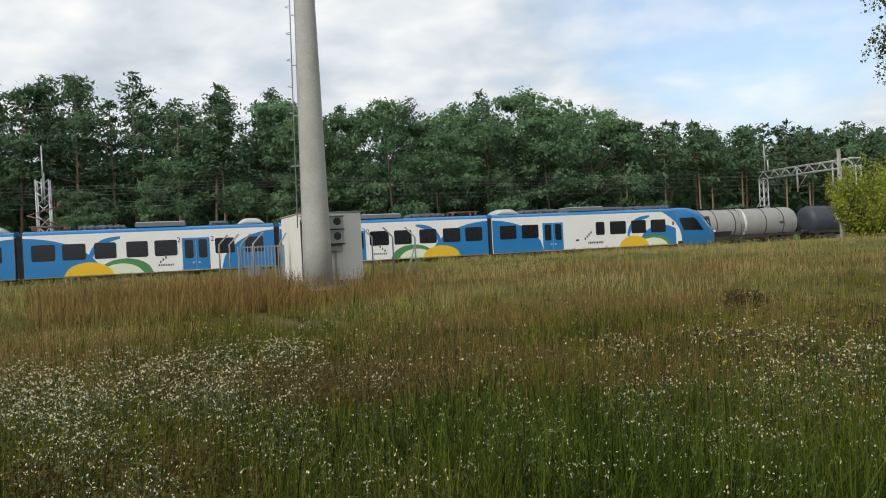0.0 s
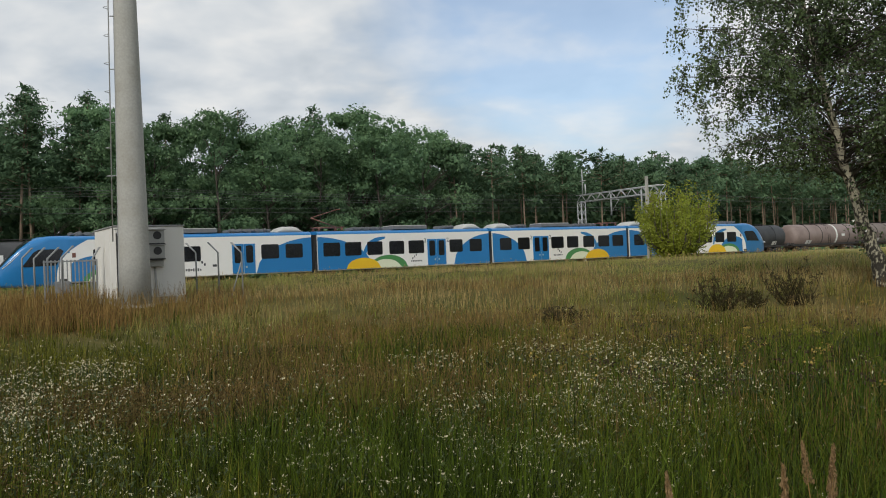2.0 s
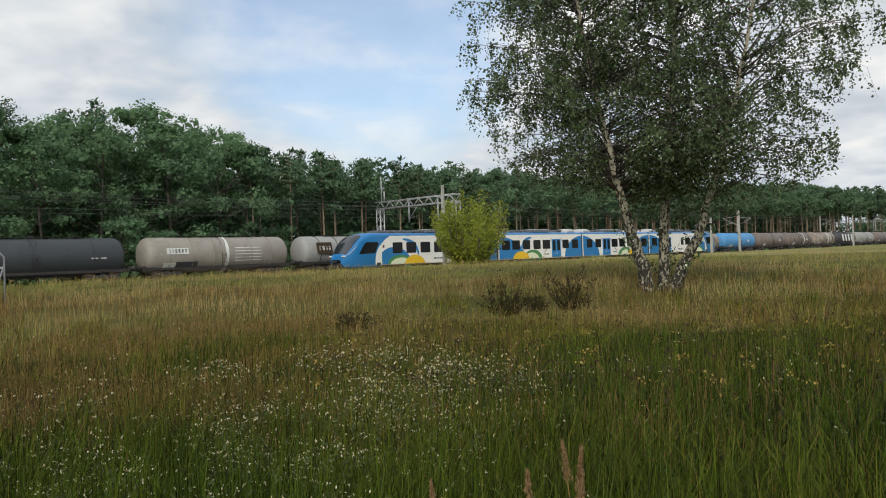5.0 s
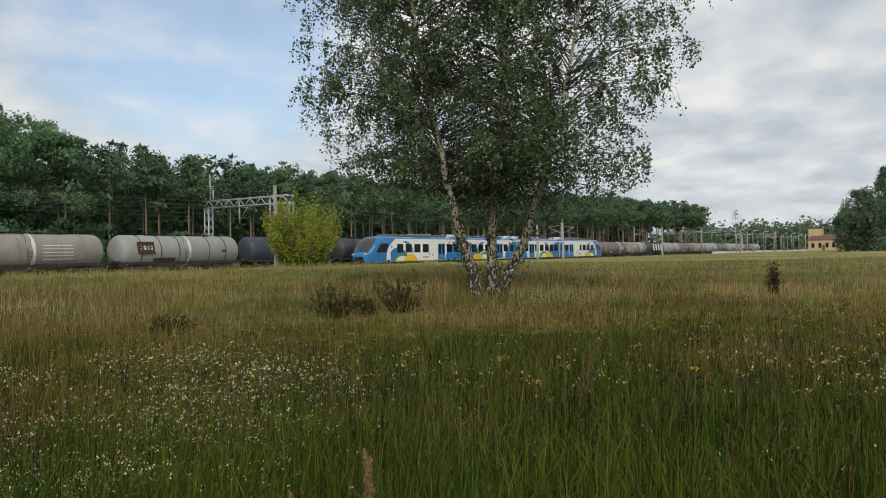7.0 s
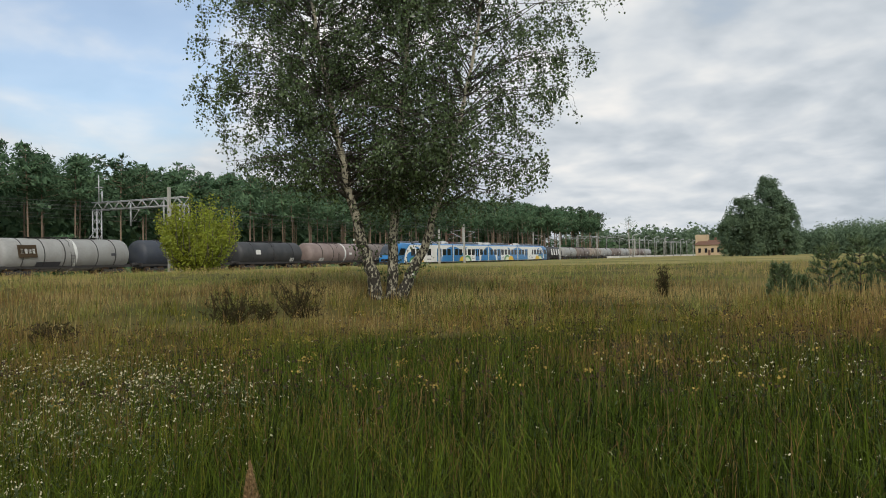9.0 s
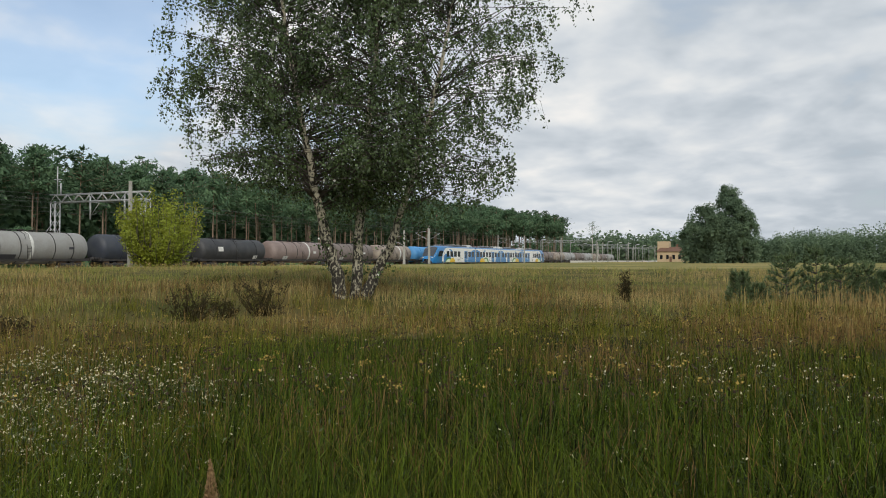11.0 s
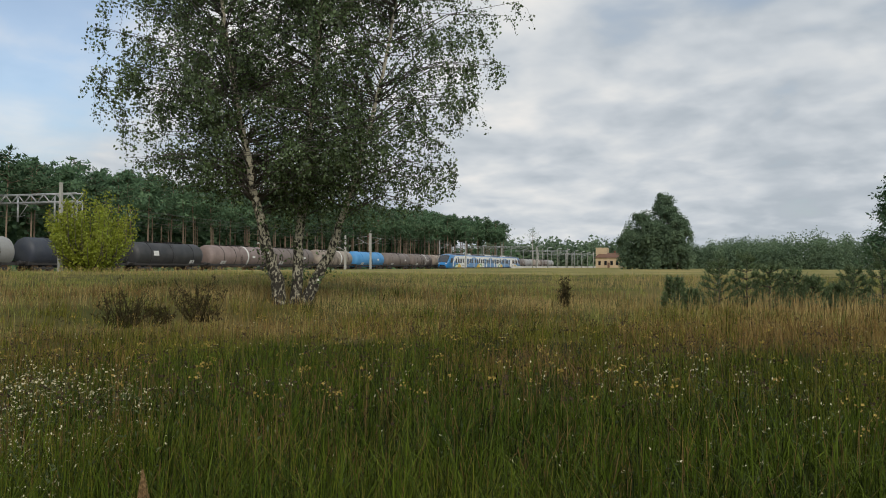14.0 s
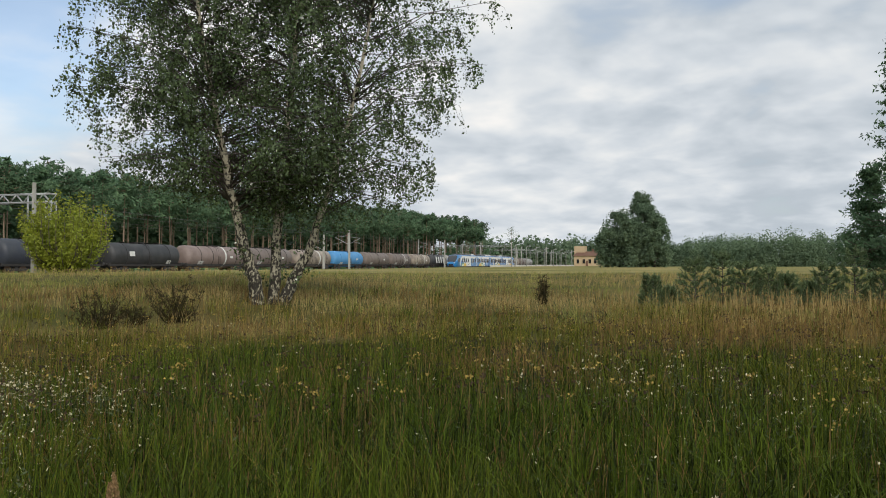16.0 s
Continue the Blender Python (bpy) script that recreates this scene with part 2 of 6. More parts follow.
M["leaf_bush"] = mat("yellow_green_leaves", (0.345, 0.370, 0.042), 0.5, scale=0.5, vary=0.25, fine=2, bump=0, island=0.35, second=(0.21, 0.265, 0.034), translucent=0.3, spec=0.3)
M["leaf_sapling"] = mat("sapling_needles", (0.120, 0.175, 0.080), 0.55, scale=1.5, vary=0.25, fine=4, bump=0, island=0.4, second=(0.165, 0.220, 0.100), translucent=0.25, spec=0.3)
# distance haze is mixed into this leaf colour: paler and bluer than nearer woods
M["leaf_far_hazed"] = mat("hazed_far_foliage", (0.150, 0.220, 0.142), 0.8, scale=0.12, vary=0.25, fine=0.6, bump=0, island=0.12, obj=0.1, second=(0.190, 0.255, 0.150), translucent=0.45, spec=0.06)
M["fence_steel"] = mat("weathered_fence_steel", (0.30, 0.31, 0.31), 0.6, 0.2, scale=4, vary=0.25)
M["weed"] = mat("brown_weed_leaves", (0.165, 0.108, 0.042), 0.85, scale=0.9, vary=0.35, fine=6, bump=0, island=0.6, second=(0.085, 0.076, 0.026), translucent=0.15, spec=0.06)
M["twig"] = mat("dead_twigs", (0.040, 0.034, 0.018), 0.9, vary=0.3, spec=0.08)
M["floor"] = mat("forest_floor", (0.045, 0.038, 0.020), 0.95, scale=0.2, vary=0.3, fine=3)
M["plaster"] = mat("yellow_plaster", (0.50, 0.38, 0.24), 0.85, scale=0.4, vary=0.1)
M["tile"] = mat("brown_roof_tiles", (0.16, 0.085, 0.055), 0.8, scale=0.6, vary=0.2)
M["platform"] = mat("platform_edge_concrete", (0.62, 0.60, 0.55), 0.8, scale=0.3, vary=0.12)
M["lampglass"] = mat("pale_lamp_head", (0.70, 0.72, 0.74), 0.4, vary=0.05)


# ---------------------------------------------------------------- mesh helpers
AZ = radians(71.0)
DU, DV = Vector((math.sin(AZ), math.cos(AZ), 0)), Vector((-math.cos(AZ), math.sin(AZ), 0))
RAIL_Z = 0.60
TURN = 90 - 71.0
TRAIN_V, TANK_V = 57.38, 61.9


def track(u, v, z=0.0):
    """A place from metres along and across the line."""
    p = DU * u + DV * v
    return Vector((p.x, p.y, z))


def spot(u, v, z=0.0):
    """A place from metres along and across a base line half a degree off the railway's."""
    a = radians(70.5)
    return Vector((math.sin(a) * u - math.cos(a) * v, math.cos(a) * u + math.sin(a) * v, z))


def ground_z(x, y):
    x, y = np.asarray(x, float), np.asarray(y, float)
    r = np.hypot(x, y)
    az = np.degrees(np.arctan2(x, y))
    left = np.interp(r, [0, 8, 15, 22, 26, 28, 34, 45, 60], [0, 0, -.12, -.08, .25, .42, .62, .86, .95])
    right = np.interp(r, [0, 8, 15, 22, 28, 34, 50, 75], [.05, .08, .02, -.02, .05, .25, .75, 1.0])
    k = np.clip((az - 42) / 16, 0, 1) * np.clip((175 - az) / 20, 0, 1)
    z = left * (1 - k) + right * k
    v = -math.cos(AZ) * x + math.sin(AZ) * y
    z = z + (0.15 - z) * np.clip((v - 50) / 3.0, 0, 1) + 0.35 * np.clip((v - 65) / 4, 0, 1)
    z = z + 0.03 * np.sin(x * 0.9 + 1.3) * np.cos(y * 0.7) + 0.02 * np.sin(x * 2.1) * np.sin(y * 1.7 + 0.4)
    return z


def gz(x, y):
    return float(ground_z(x, y))


def mesh_from(name, verts, faces, material):
    me = bpy.data.meshes.new(name)
    me.from_pydata([tuple(v) for v in verts], [], faces)
    me.materials.append(material)
    return me


def mesh_np(name, verts, faces, material):
    """verts (n,3), faces (m,k), all faces with k corners."""
    me = bpy.data.meshes.new(name)
    n, m, k = len(verts), len(faces), faces.shape[1]
    me.vertices.add(n)
    me.vertices.foreach_set("co", np.ascontiguousarray(verts, dtype=np.float32).ravel())
    me.loops.add(m * k)
    me.loops.foreach_set("vertex_index", np.ascontiguousarray(faces, dtype=np.int32).ravel())
    me.polygons.add(m)
    me.polygons.foreach_set("loop_start", np.arange(0, m * k, k, dtype=np.int32))
    me.polygons.foreach_set("loop_total", np.full(m, k, dtype=np.int32))
    me.update(calc_edges=True)
    me.materials.append(material)
    return me


def smooth(me):
    me.polygons.foreach_set("use_smooth", np.ones(len(me.polygons), dtype=bool))
    return me


def put(name, me, parent=None, m=None, label=""):
    ob = new(name, me)
    ob.parent = parent
    if m is not None:
        ob.matrix_basis = m
    if label:
        ob["label"] = label
    return ob


def part(name, bm, material, parent, label="", soft=False):
    me = bpy.data.meshes.new(name)
    bm.to_mesh(me)
    bm.free()
    me.materials.append(material)
    if soft:
        smooth(me)
    return put(name, me, parent, None, label)


def thing(name, m, label, category, group="", kind=""):
    ob = new(name)
    ob.empty_display_size = 0.3
    ob.matrix_basis = m
    return tagged(ob, label, category, group, kind)


def box_bm(boxes, bevel=0.0):
    """One bmesh of several boxes: (centre, size[, turn about z in degrees])."""
    bm = bmesh.new()
    for b in boxes:
        t = bmesh.new()
        bmesh.ops.create_cube(t, size=1.0)
        bmesh.ops.scale(t, vec=Vector(b[1]), verts=t.verts)
        if bevel:
            bmesh.ops.bevel(t, geom=list(t.edges), offset=min(bevel, 0.45 * min(b[1])), segments=2, affect="EDGES", profile=0.5)
        rot = Matrix.Rotation(radians(b[2]), 4, "Z") if len(b) > 2 else Matrix()
        bmesh.ops.transform(t, matrix=Matrix.Translation(b[0]) @ rot, verts=t.verts)
        me = bpy.data.meshes.new("tmp")
        t.to_mesh(me)
        t.free()
        bm.from_mesh(me)
        bpy.data.meshes.remove(me)
    return bm


def tube_data(points, radii, sides=8, caps=True):
    """Vertices and faces of a tube along points."""
    vs, fs = [], []
    pts = [Vector(p) for p in points]
    for i, p in enumerate(pts):
        d = (pts[min(i + 1, len(pts) - 1)] - pts[max(i - 1, 0)])
        d = d.normalized() if d.length > 1e-9 else Vector((0, 0, 1))
        a = d.cross(Vector((1, 0, 0)) if abs(d.x) < 0.8 else Vector((0, 1, 0))).normalized()
        b = d.cross(a)
        r = radii[i] if isinstance(radii, (list, tuple)) else radii
        for k in range(sides):
            w = 2 * math.pi * k / sides
            vs.append(p + (a * math.cos(w) + b * math.sin(w)) * r)
    for i in range(len(pts) - 1):
        for k in range(sides):
            q = (k + 1) % sides
            fs.append((i * sides + k, i * sides + q, (i + 1) * sides + q, (i + 1) * sides + k))
    if caps:
        fs.append(tuple(range(sides))[::-1])
        fs.append(tuple((len(pts) - 1) * sides + k for k in range(sides)))
    return vs, fs


def tubes(name, list_of, material, parent=None, label="", sides=6, soft=True):
    """One mesh of several tubes: (points, radius or radii)."""
    vs, fs = [], []
    for pts, rad in list_of:
        v, f = tube_data(pts, rad, sides)
        o = len(vs)
        vs += v
        fs += [tuple(i + o for i in q) for q in f]
    me = mesh_from(name, vs, fs, material)
    if soft:
        smooth(me)
    return put(name, me, parent, None, label)


def cyl_bm(r1, r2, depth, seg=24, m=None):
    bm = bmesh.new()
    bmesh.ops.create_cone(bm, cap_ends=True, segments=seg, radius1=r1, radius2=r2, depth=depth, matrix=m or Matrix())
    return bm


def leaves_np(rng, centres, size, aspect=0.6, jitter=0.4, droop=0.0, facing=None, loose=0.55):
    """A leaf (four corners) at each centre, turned at random or roughly square to a facing direction."""
    n = len(centres)
    a = rng.normal(size=(n, 3))
    a[:, 2] -= droop
    if facing is not None:
        g = facing / np.maximum(np.linalg.norm(facing, axis=1), 1e-6)[:, None] + rng.normal(size=(n, 3)) * loose
        g /= np.linalg.norm(g, axis=1)[:, None]
        a -= g * (a * g).sum(1)[:, None]
    a /= np.linalg.norm(a, axis=1)[:, None]
    b = rng.normal(size=(n, 3)) if facing is None else np.cross(g, a)
    b -= a * (a * b).sum(1)[:, None]
    b /= np.linalg.norm(b, axis=1)[:, None]
    s = size * rng.uniform(1 - jitter, 1 + jitter, n)[:, None]
    w = s * aspect * 0.5
    v = np.empty((n, 4, 3))
    v[:, 0] = centres - a * s * 0.5
    v[:, 1] = centres + b * w
    v[:, 2] = centres + a * s * 0.5
    v[:, 3] = centres - b * w
    f = np.arange(n * 4).reshape(n, 4)
    return v.reshape(-1, 3), f


# ---------------------------------------------------------------- ground and line
def build_ground():
    rings = [0, 1.5, 3, 4.5, 6, 7.5, 9, 10.5, 12, 13.5, 15, 17, 19, 21, 23, 25, 27, 29, 31, 33, 36, 39, 42, 45, 48, 51, 54, 57, 60, 64, 68,
             72, 77, 83, 90, 100, 112, 125, 140, 160, 185, 215, 250, 300, 370, 460, 600, 800, 1200, 2200, 4000]
    na = 240
    vs = [(0, 0, gz(0, 0))]
    for r in rings[1:]:
        a = np.arange(na) * 2 * math.pi / na
        x, y = r * np.sin(a), r * np.cos(a)
        vs += list(zip(x, y, ground_z(x, y)))
    fs = [(0, 1 + (k + 1) % na, 1 + k) for k in range(na)]
    for i in range(len(rings) - 2):
        o, p = 1 + i * na, 1 + (i + 1) * na
        fs += [(o + k, o + (k + 1) % na, p + (k + 1) % na, p + k) for k in range(na)]
    me = mesh_from("ground", vs, fs, M["soil"])
    me.materials.append(M["field"])
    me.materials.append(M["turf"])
    for p in me.polygons:
        c = p.center
        r = math.hypot(c.x, c.y)
        # inside 16 m the ground takes the colour that holds the blades' shade
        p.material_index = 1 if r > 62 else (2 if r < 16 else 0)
    smooth(me)
    tagged(put("ground", me), "rough meadow ground of soil and turf, shade coloured in close by", "ground", kind="structure")


def build_line():
    for i, v in enumerate((TRAIN_V, TANK_V)):
        bm = bmesh.new()
        prof = [(-2.3, 0.05), (-1.55, 0.42), (1.55, 0.42), (2.3, 0.05)]
        rows = []
        for u in (-120, 700):
            rows.append([bm.verts.new(track(u, v + a, b)) for a, b in prof])
        for k in range(3):
            bm.faces.new((rows[0][k], rows[0][k + 1], rows[1][k + 1], rows[1][k]))
        ob = part("track_bed", bm, M["ballast"], None)
        tagged(ob, "straight bed of grey crushed stone ballast", "track bed", kind="structure")
        for s in (-0.7525, 0.7525):
            bm = box_bm([((0, 0, 0), (820, 0.07, 0.14))])
            bmesh.ops.transform(bm, matrix=Matrix.Translation(track(290, v + s, RAIL_Z - 0.07)) @ Matrix.Rotation(radians(TURN), 4, "Z"), verts=bm.verts)
            part("rail", bm, M["rail"], ob)


# ---------------------------------------------------------------- passenger train
SIDE_Y = 1.42
CANT = 3.27


def loft(sections, name, material, parent, cap0=True, cap1=True, label=""):
    vs, fs = [], []
    n = len(sections[0])
    for s in sections:
        vs += s
    for i in range(len(sections) - 1):
        for k in range(n):
            q = (k + 1) % n
            fs.append((i * n + k, i * n + q, (i + 1) * n + q, (i + 1) * n + k))
    if cap0:
        fs.append(tuple(range(n))[::-1])
    if cap1:
        fs.append(tuple((len(sections) - 1) * n + k for k in range(n)))
    me = mesh_from(name, vs, fs, material)
    return put(name, me, parent, None, label)


def lower_profile(x, hw=SIDE_Y, zb=0.50, zt=CANT):
    return [(x, -hw + 0.1, zb), (x, -hw, zb + 0.06), (x, -hw, zt), (x, hw, zt), (x, hw, zb + 0.06), (x, hw - 0.1, zb)]


def roof_profile(x, hw=SIDE_Y, z0=CANT, top=3.58):
    k = (top - z0) / 0.46
    pts = [(hw, 0), (hw - 0.02, 0.14), (hw - 0.10, 0.26), (hw - 0.28, 0.36), (hw - 0.6, 0.42), (0, 0.46)]
    left = [(x, -a, z0 + b * k) for a, b in pts]
    right = [(x, a, z0 + b * k) for a, b in pts[:-1]][::-1]
    return left + right


def strip(name, xs, lo, hi, y, material, parent):
    """A painted area on the side: between the heights lo(x) and hi(x)."""
    vs, fs = [], []
    for i, x in enumerate(xs):
        vs += [(x, y, lo(x)), (x, y, max(hi(x), lo(x) + 1e-4))]
        if i:
            fs.append((2 * i - 2, 2 * i, 2 * i + 1, 2 * i - 1))
    return put(name, mesh_from(name, vs, fs, material), parent)


def arch(cx, cz, rx, rz):
    return lambda x: cz + rz * math.sqrt(max(0.0, 1 - ((x - cx) / rx) ** 2))


def span(a, b, n=17):
    return [a + (b - a) * i / (n - 1) for i in range(n)]


def window_mesh(w, h):
    """A pane with rounded corners in a rubber frame, in the plane y = 0."""
    r, n = 0.12, 4
    out = []
    for cx, cz, a0 in ((w / 2 - r, h / 2 - r, 0), (-w / 2 + r, h / 2 - r, 90), (-w / 2 + r, -h / 2 + r, 180), (w / 2 - r, -h / 2 + r, 270)):
        for i in range(n):
            a = radians(a0 + 90 * i / (n - 1))
            out.append((cx + r * math.cos(a), cz + r * math.sin(a)))
    return out


def add_window(body, x, z, w, h, side, mname="glass", name="window"):
    out = window_mesh(w, h)
    n = len(out)
    y0, y1 = side * (SIDE_Y - 0.01), side * (SIDE_Y + 0.016)
    vs = [(x + a, y0, z + b) for a, b in out] + [(x + a * 0.985, y1, z + b * 0.985) for a, b in out]
    fs = [tuple(range(n, 2 * n))] + [(k, (k + 1) % n, n + (k + 1) % n, n + k) for k in range(n)]
    return put(name, mesh_from(name, vs, fs, M[mname]), body)


def add_door(body, x0, x1, side):
    for k in range(2):
        w = (x1 - x0) / 2 - 0.02
        cx = x0 + (k + 0.5) * (x1 - x0) / 2
        leaf = part("door", box_bm([((cx, side * (SIDE_Y - 0.005), 1.66), (w, 0.06, 2.14))], 0.02), M["blue"], body, "blue sliding door leaf")
        out = window_mesh(w * 0.62, 1.25)
        n = len(out)
        y1 = side * (SIDE_Y + 0.034)
        put("pane", mesh_from("pane", [(cx + a, y1, 1.98 + b) for a, b in out], [tuple(range(n))], M["glass"]), body)
        part("handle", box_bm([((cx + (0.3 if k == 0 else -0.3) * w, side * (SIDE_Y + 0.035), 1.05), (0.12, 0.03, 0.12))]), M["roofkit_light"], body)


def blue_quarter(body, x_end, direction, length, side, y):
    """The blue end of a coach, bounded by a quarter of an ellipse."""
    xs = span(x_end, x_end + direction * length, 19)
    strip("blue_panel", xs, lambda x: 0.56, arch(x_end - direction * 0.3, 0.5, length + 0.3, 2.6), side * (SIDE_Y + y), M["blue"], body)


def hill(body, cx, sgn, side):
    """The sun and hills painted low on the side; sgn: towards which end the green arc lies."""
    g = cx + sgn * 2.2
    y = side * (SIDE_Y + 0.006)
    strip("green_arc", span(g - 1.75, g + 1.75), lambda x: 0.56, arch(g, 0.45, 1.75, 1.10), y, M["green"], body)
    strip("cream_arc", span(g - 1.35, g + 1.35), lambda x: 0.56, arch(g - sgn * 0.25, 0.45, 1.35, 0.78), side * (SIDE_Y + 0.009), M["palegreen"], body)
    strip("yellow_sun", span(cx - 1.5, cx + 1.5), lambda x: 0.56, arch(cx, 0.45, 1.5, 0.95), side * (SIDE_Y + 0.012), M["yellow"], body)


def swoosh(body, x0, x1, side):
    """A blue wedge that falls between two windows."""
    y = side * (SIDE_Y + 0.005)
    vs, fs = [], []
    for i in range(11):
        k = i / 10
        x = x0 + (x1 - x0) * (1 - (1 - k) ** 1.7)
        z = 3.02 - 1.6 * k ** 2.2
        wd = 0.42 * math.sin(math.pi * min(1, k * 0.75 + 0.12))
        vs += [(x, y, z), (x - wd * (1 if x1 > x0 else -1) * k, y, z - wd * (1 - 0.6 * k))]
        if i:
            fs.append((2 * i - 2, 2 * i, 2 * i + 1, 2 * i - 1))
    put("blue_wedge", mesh_from("blue_wedge", vs, fs, M["blue"]), body)


def roof_kit(body, x, length, kind, name="roof_unit"):
    if kind == "long":
        bm = box_bm([((x, 0, 3.74), (length, 1.9, 0.30))] + [], 0.03)
        part(name, bm, M["roofkit"], body)
        part("roof_cover", box_bm([((x, 0, 3.91), (length * 0.98, 1.7, 0.05))], 0.01), M["roofkit_light"], body)
    elif kind == "ac":
        secs = []
        for i in range(11):
            q = -1 + 2 * i / 10
            hgt = 0.05 + 0.40 * (1 - abs(q) ** 3.2)
            secs.append([(x + q * length / 2, y, 3.54 + hgt * b) for y, b in ((-1.0, 0), (-0.97, 0.6), (-0.75, 0.92), (0, 1.0), (0.75, 0.92), (0.97, 0.6), (1.0, 0))])
        smooth(loft(secs, "air_conditioner", M["roofkit_light"], body, label="rounded light grey roof unit").data)
    elif kind == "rack":
        for y in (-0.8, 0.8):
            part("roof_rail", box_bm([((x, y, 3.72), (length, 0.06, 0.05))]), M["roofkit"], body)
        for i in range(11):
            part("roof_box", box_bm([((x - length / 2 + i * length / 10, 0.1 * (i % 3), 3.70), (0.16 + 0.12 * (i % 3), 1.5, 0.20 + 0.10 * (i % 2)))], 0.02), M["roofkit"], body)


def pantograph(root, x):
    ins = box_bm([((x + a, b, 3.72), (0.16, 0.16, 0.24)) for a in (-1.0, 0.9) for b in (-0.6, 0.6)], 0.04)
    part("insulator", ins, M["redbrown"], root)
    tubes("pantograph_base", [([(x - 1.2, b, 3.86), (x + 1.1, b, 3.86)], 0.04) for b in (-0.6, 0.6)] + [([(x + a, -0.65, 3.86), (x + a, 0.65, 3.86)], 0.04) for a in (-1.2, 1.1)], M["redbrown"], root)
    return x


def raised_arm(root, x, top):
    elbow = (x - 1.5, 0, 3.9 + 0.55 * (top - 3.9))
    return tubes("pantograph_arm", [([(x + 0.7, 0.25, 3.9), elbow], 0.045), ([elbow, (x + 0.6, 0, top)], 0.035),
                                    ([(x + 0.6, -0.8, top), (x + 0.6, 0.8, top)], 0.04)], M["redbrown"], root, "raised pantograph arm")


def bogie(root, x):
    ob = part("bogie", box_bm([((x, s * 1.0, 0.55), (3.1, 0.18, 0.28)) for s in (-1, 1)] + [((x, 0, 0.6), (0.5, 2.0, 0.3))], 0.04), M["under"], root)
    for a in (-1.3, 1.3):
        for s in (-0.75, 0.75):
            m = Matrix.Translation((x + a, s, 0.42)) @ Matrix.Rotation(radians(90), 4, "X")
            part("wheel", cyl_bm(0.42, 0.42, 0.13, 20, m), M["rail"], ob)


def end_coach(root, flip):
    """The coach with a driver's cab: the tip at x = 0, the inner end at x = -21.1; flip turns it to the other end of the train."""
    def fx(x):
        return -74.6 - x if flip else x
    body = loft([lower_profile(fx(x)) for x in (-20.9, -4.3)], "coach_body", M["white"], root, label="white coach side with painted hills")
    cab_secs = [(-4.3, SIDE_Y, 0.36, 3.60), (-3.2, SIDE_Y, 0.36, 3.60), (-2.5, SIDE_Y, 0.36, 3.54), (-1.95, 1.40, 0.36, 3.34), (-1.45, 1.36, 0.36, 2.98), (-1.0, 1.30, 0.37, 2.52), (-0.6, 1.20, 0.39, 2.06),
                (-0.28, 1.08, 0.42, 1.70), (-0.08, 0.94, 0.50, 1.42), (0.0, 0.78, 0.62, 1.22)]
    secs = []
    for x, hw, zb, zt in cab_secs:
        zs = min(CANT, zb + 0.80 * (zt - zb)) if zt < 3.6 else CANT
        low = [(fx(x), -hw + 0.1, zb), (fx(x), -hw, zb + 0.16)]
        up = [(hw, 0), (hw - 0.03, 0.3), (hw - 0.12, 0.58), (hw - 0.3, 0.80), (hw - 0.62, 0.93), (0, 1.0)]
        left = [(fx(x), -a, zs + b * (zt - zs)) for a, b in up]
        right = [(fx(x), a, zs + b * (zt - zs)) for a, b in up[:-1]][::-1]
        secs.append(low + left + right + [(fx(x), hw, zb + 0.16), (fx(x), hw - 0.1, zb)])
    cab = loft(secs, "driving_cab", M["blue"], root, cap0=False, label="rounded blue driving cab")
    smooth(cab.data)
    # windscreen, a dark shell on the slope
    vs, fs = [], []
    scr = [(-2.2, 1.10, 3.42), (-1.9, 1.18, 3.29), (-1.45, 1.22, 2.96), (-1.0, 1.20, 2.50), (-0.62, 1.12, 2.06), (-0.30, 1.02, 1.70)]
    for x, hw, zt in scr:
        for a in (-1, -0.8, -0.4, 0, 0.4, 0.8, 1):
            vs.append((fx(x + 0.03), a * hw, zt + 0.035 - 0.16 * abs(a) ** 3))
    for i in range(len(scr) - 1):
        for k in range(6):
            fs.append((i * 7 + k, i * 7 + k + 1, (i + 1) * 7 + k + 1, (i + 1) * 7 + k))
    smooth(put("windscreen", mesh_from("windscreen", vs, fs, M["windscreen"]), cab).data)
    part("front_mask", box_bm([((fx(-0.04), 0, 0.98), (0.16, 1.25, 0.34))], 0.06), M["glass"], cab, "black front panel")
    part("bumper", box_bm([((fx(-0.12), 0, 0.62), (0.5, 1.7, 0.36))], 0.12), M["under"], cab)
    part("coupler", cyl_bm(0.12, 0.12, 0.6, 12, Matrix.Translation((fx(0.2), 0, 0.95)) @ Matrix.Rotation(radians(90), 4, "Y")), M["under"], cab)
    for s in (-1, 1):
        part("cab_step", box_bm([((fx(-3.9), s * 1.40, 0.62), (0.5, 0.06, 0.3))], 0.01), M["under"], cab)
        part("headlight", box_bm([((fx(-0.20), s * 0.90, 1.44), (0.46, 0.3, 0.15))], 0.05), M["lampglass"], cab, "slim clear headlight")
        tubes("trim_line", [([(fx(x + 0.02), s * (w_ + 0.015), z) for x, w_, z in ((-2.05, 1.28, 3.05), (-1.45, 1.32, 2.45), (-0.95, 1.27, 1.95), (-0.5, 1.15, 1.55))], 0.028)], M["sign_white"], cab, "pale line beside the windscreen")
        # cab side window and the white sweep behind it
        y = s * (SIDE_Y + 0.012)
        pts = [(-3.5, 1.66), (-3.95, 2.58), (-3.8, 2.70), (-2.5, 2.70), (-2.2, 2.5), (-1.55, 1.62)]
        put("cab_window", mesh_from("cab_window", [(fx(a), y, b) for a, b in pts], [tuple(range(6))], M["glass"]), cab)
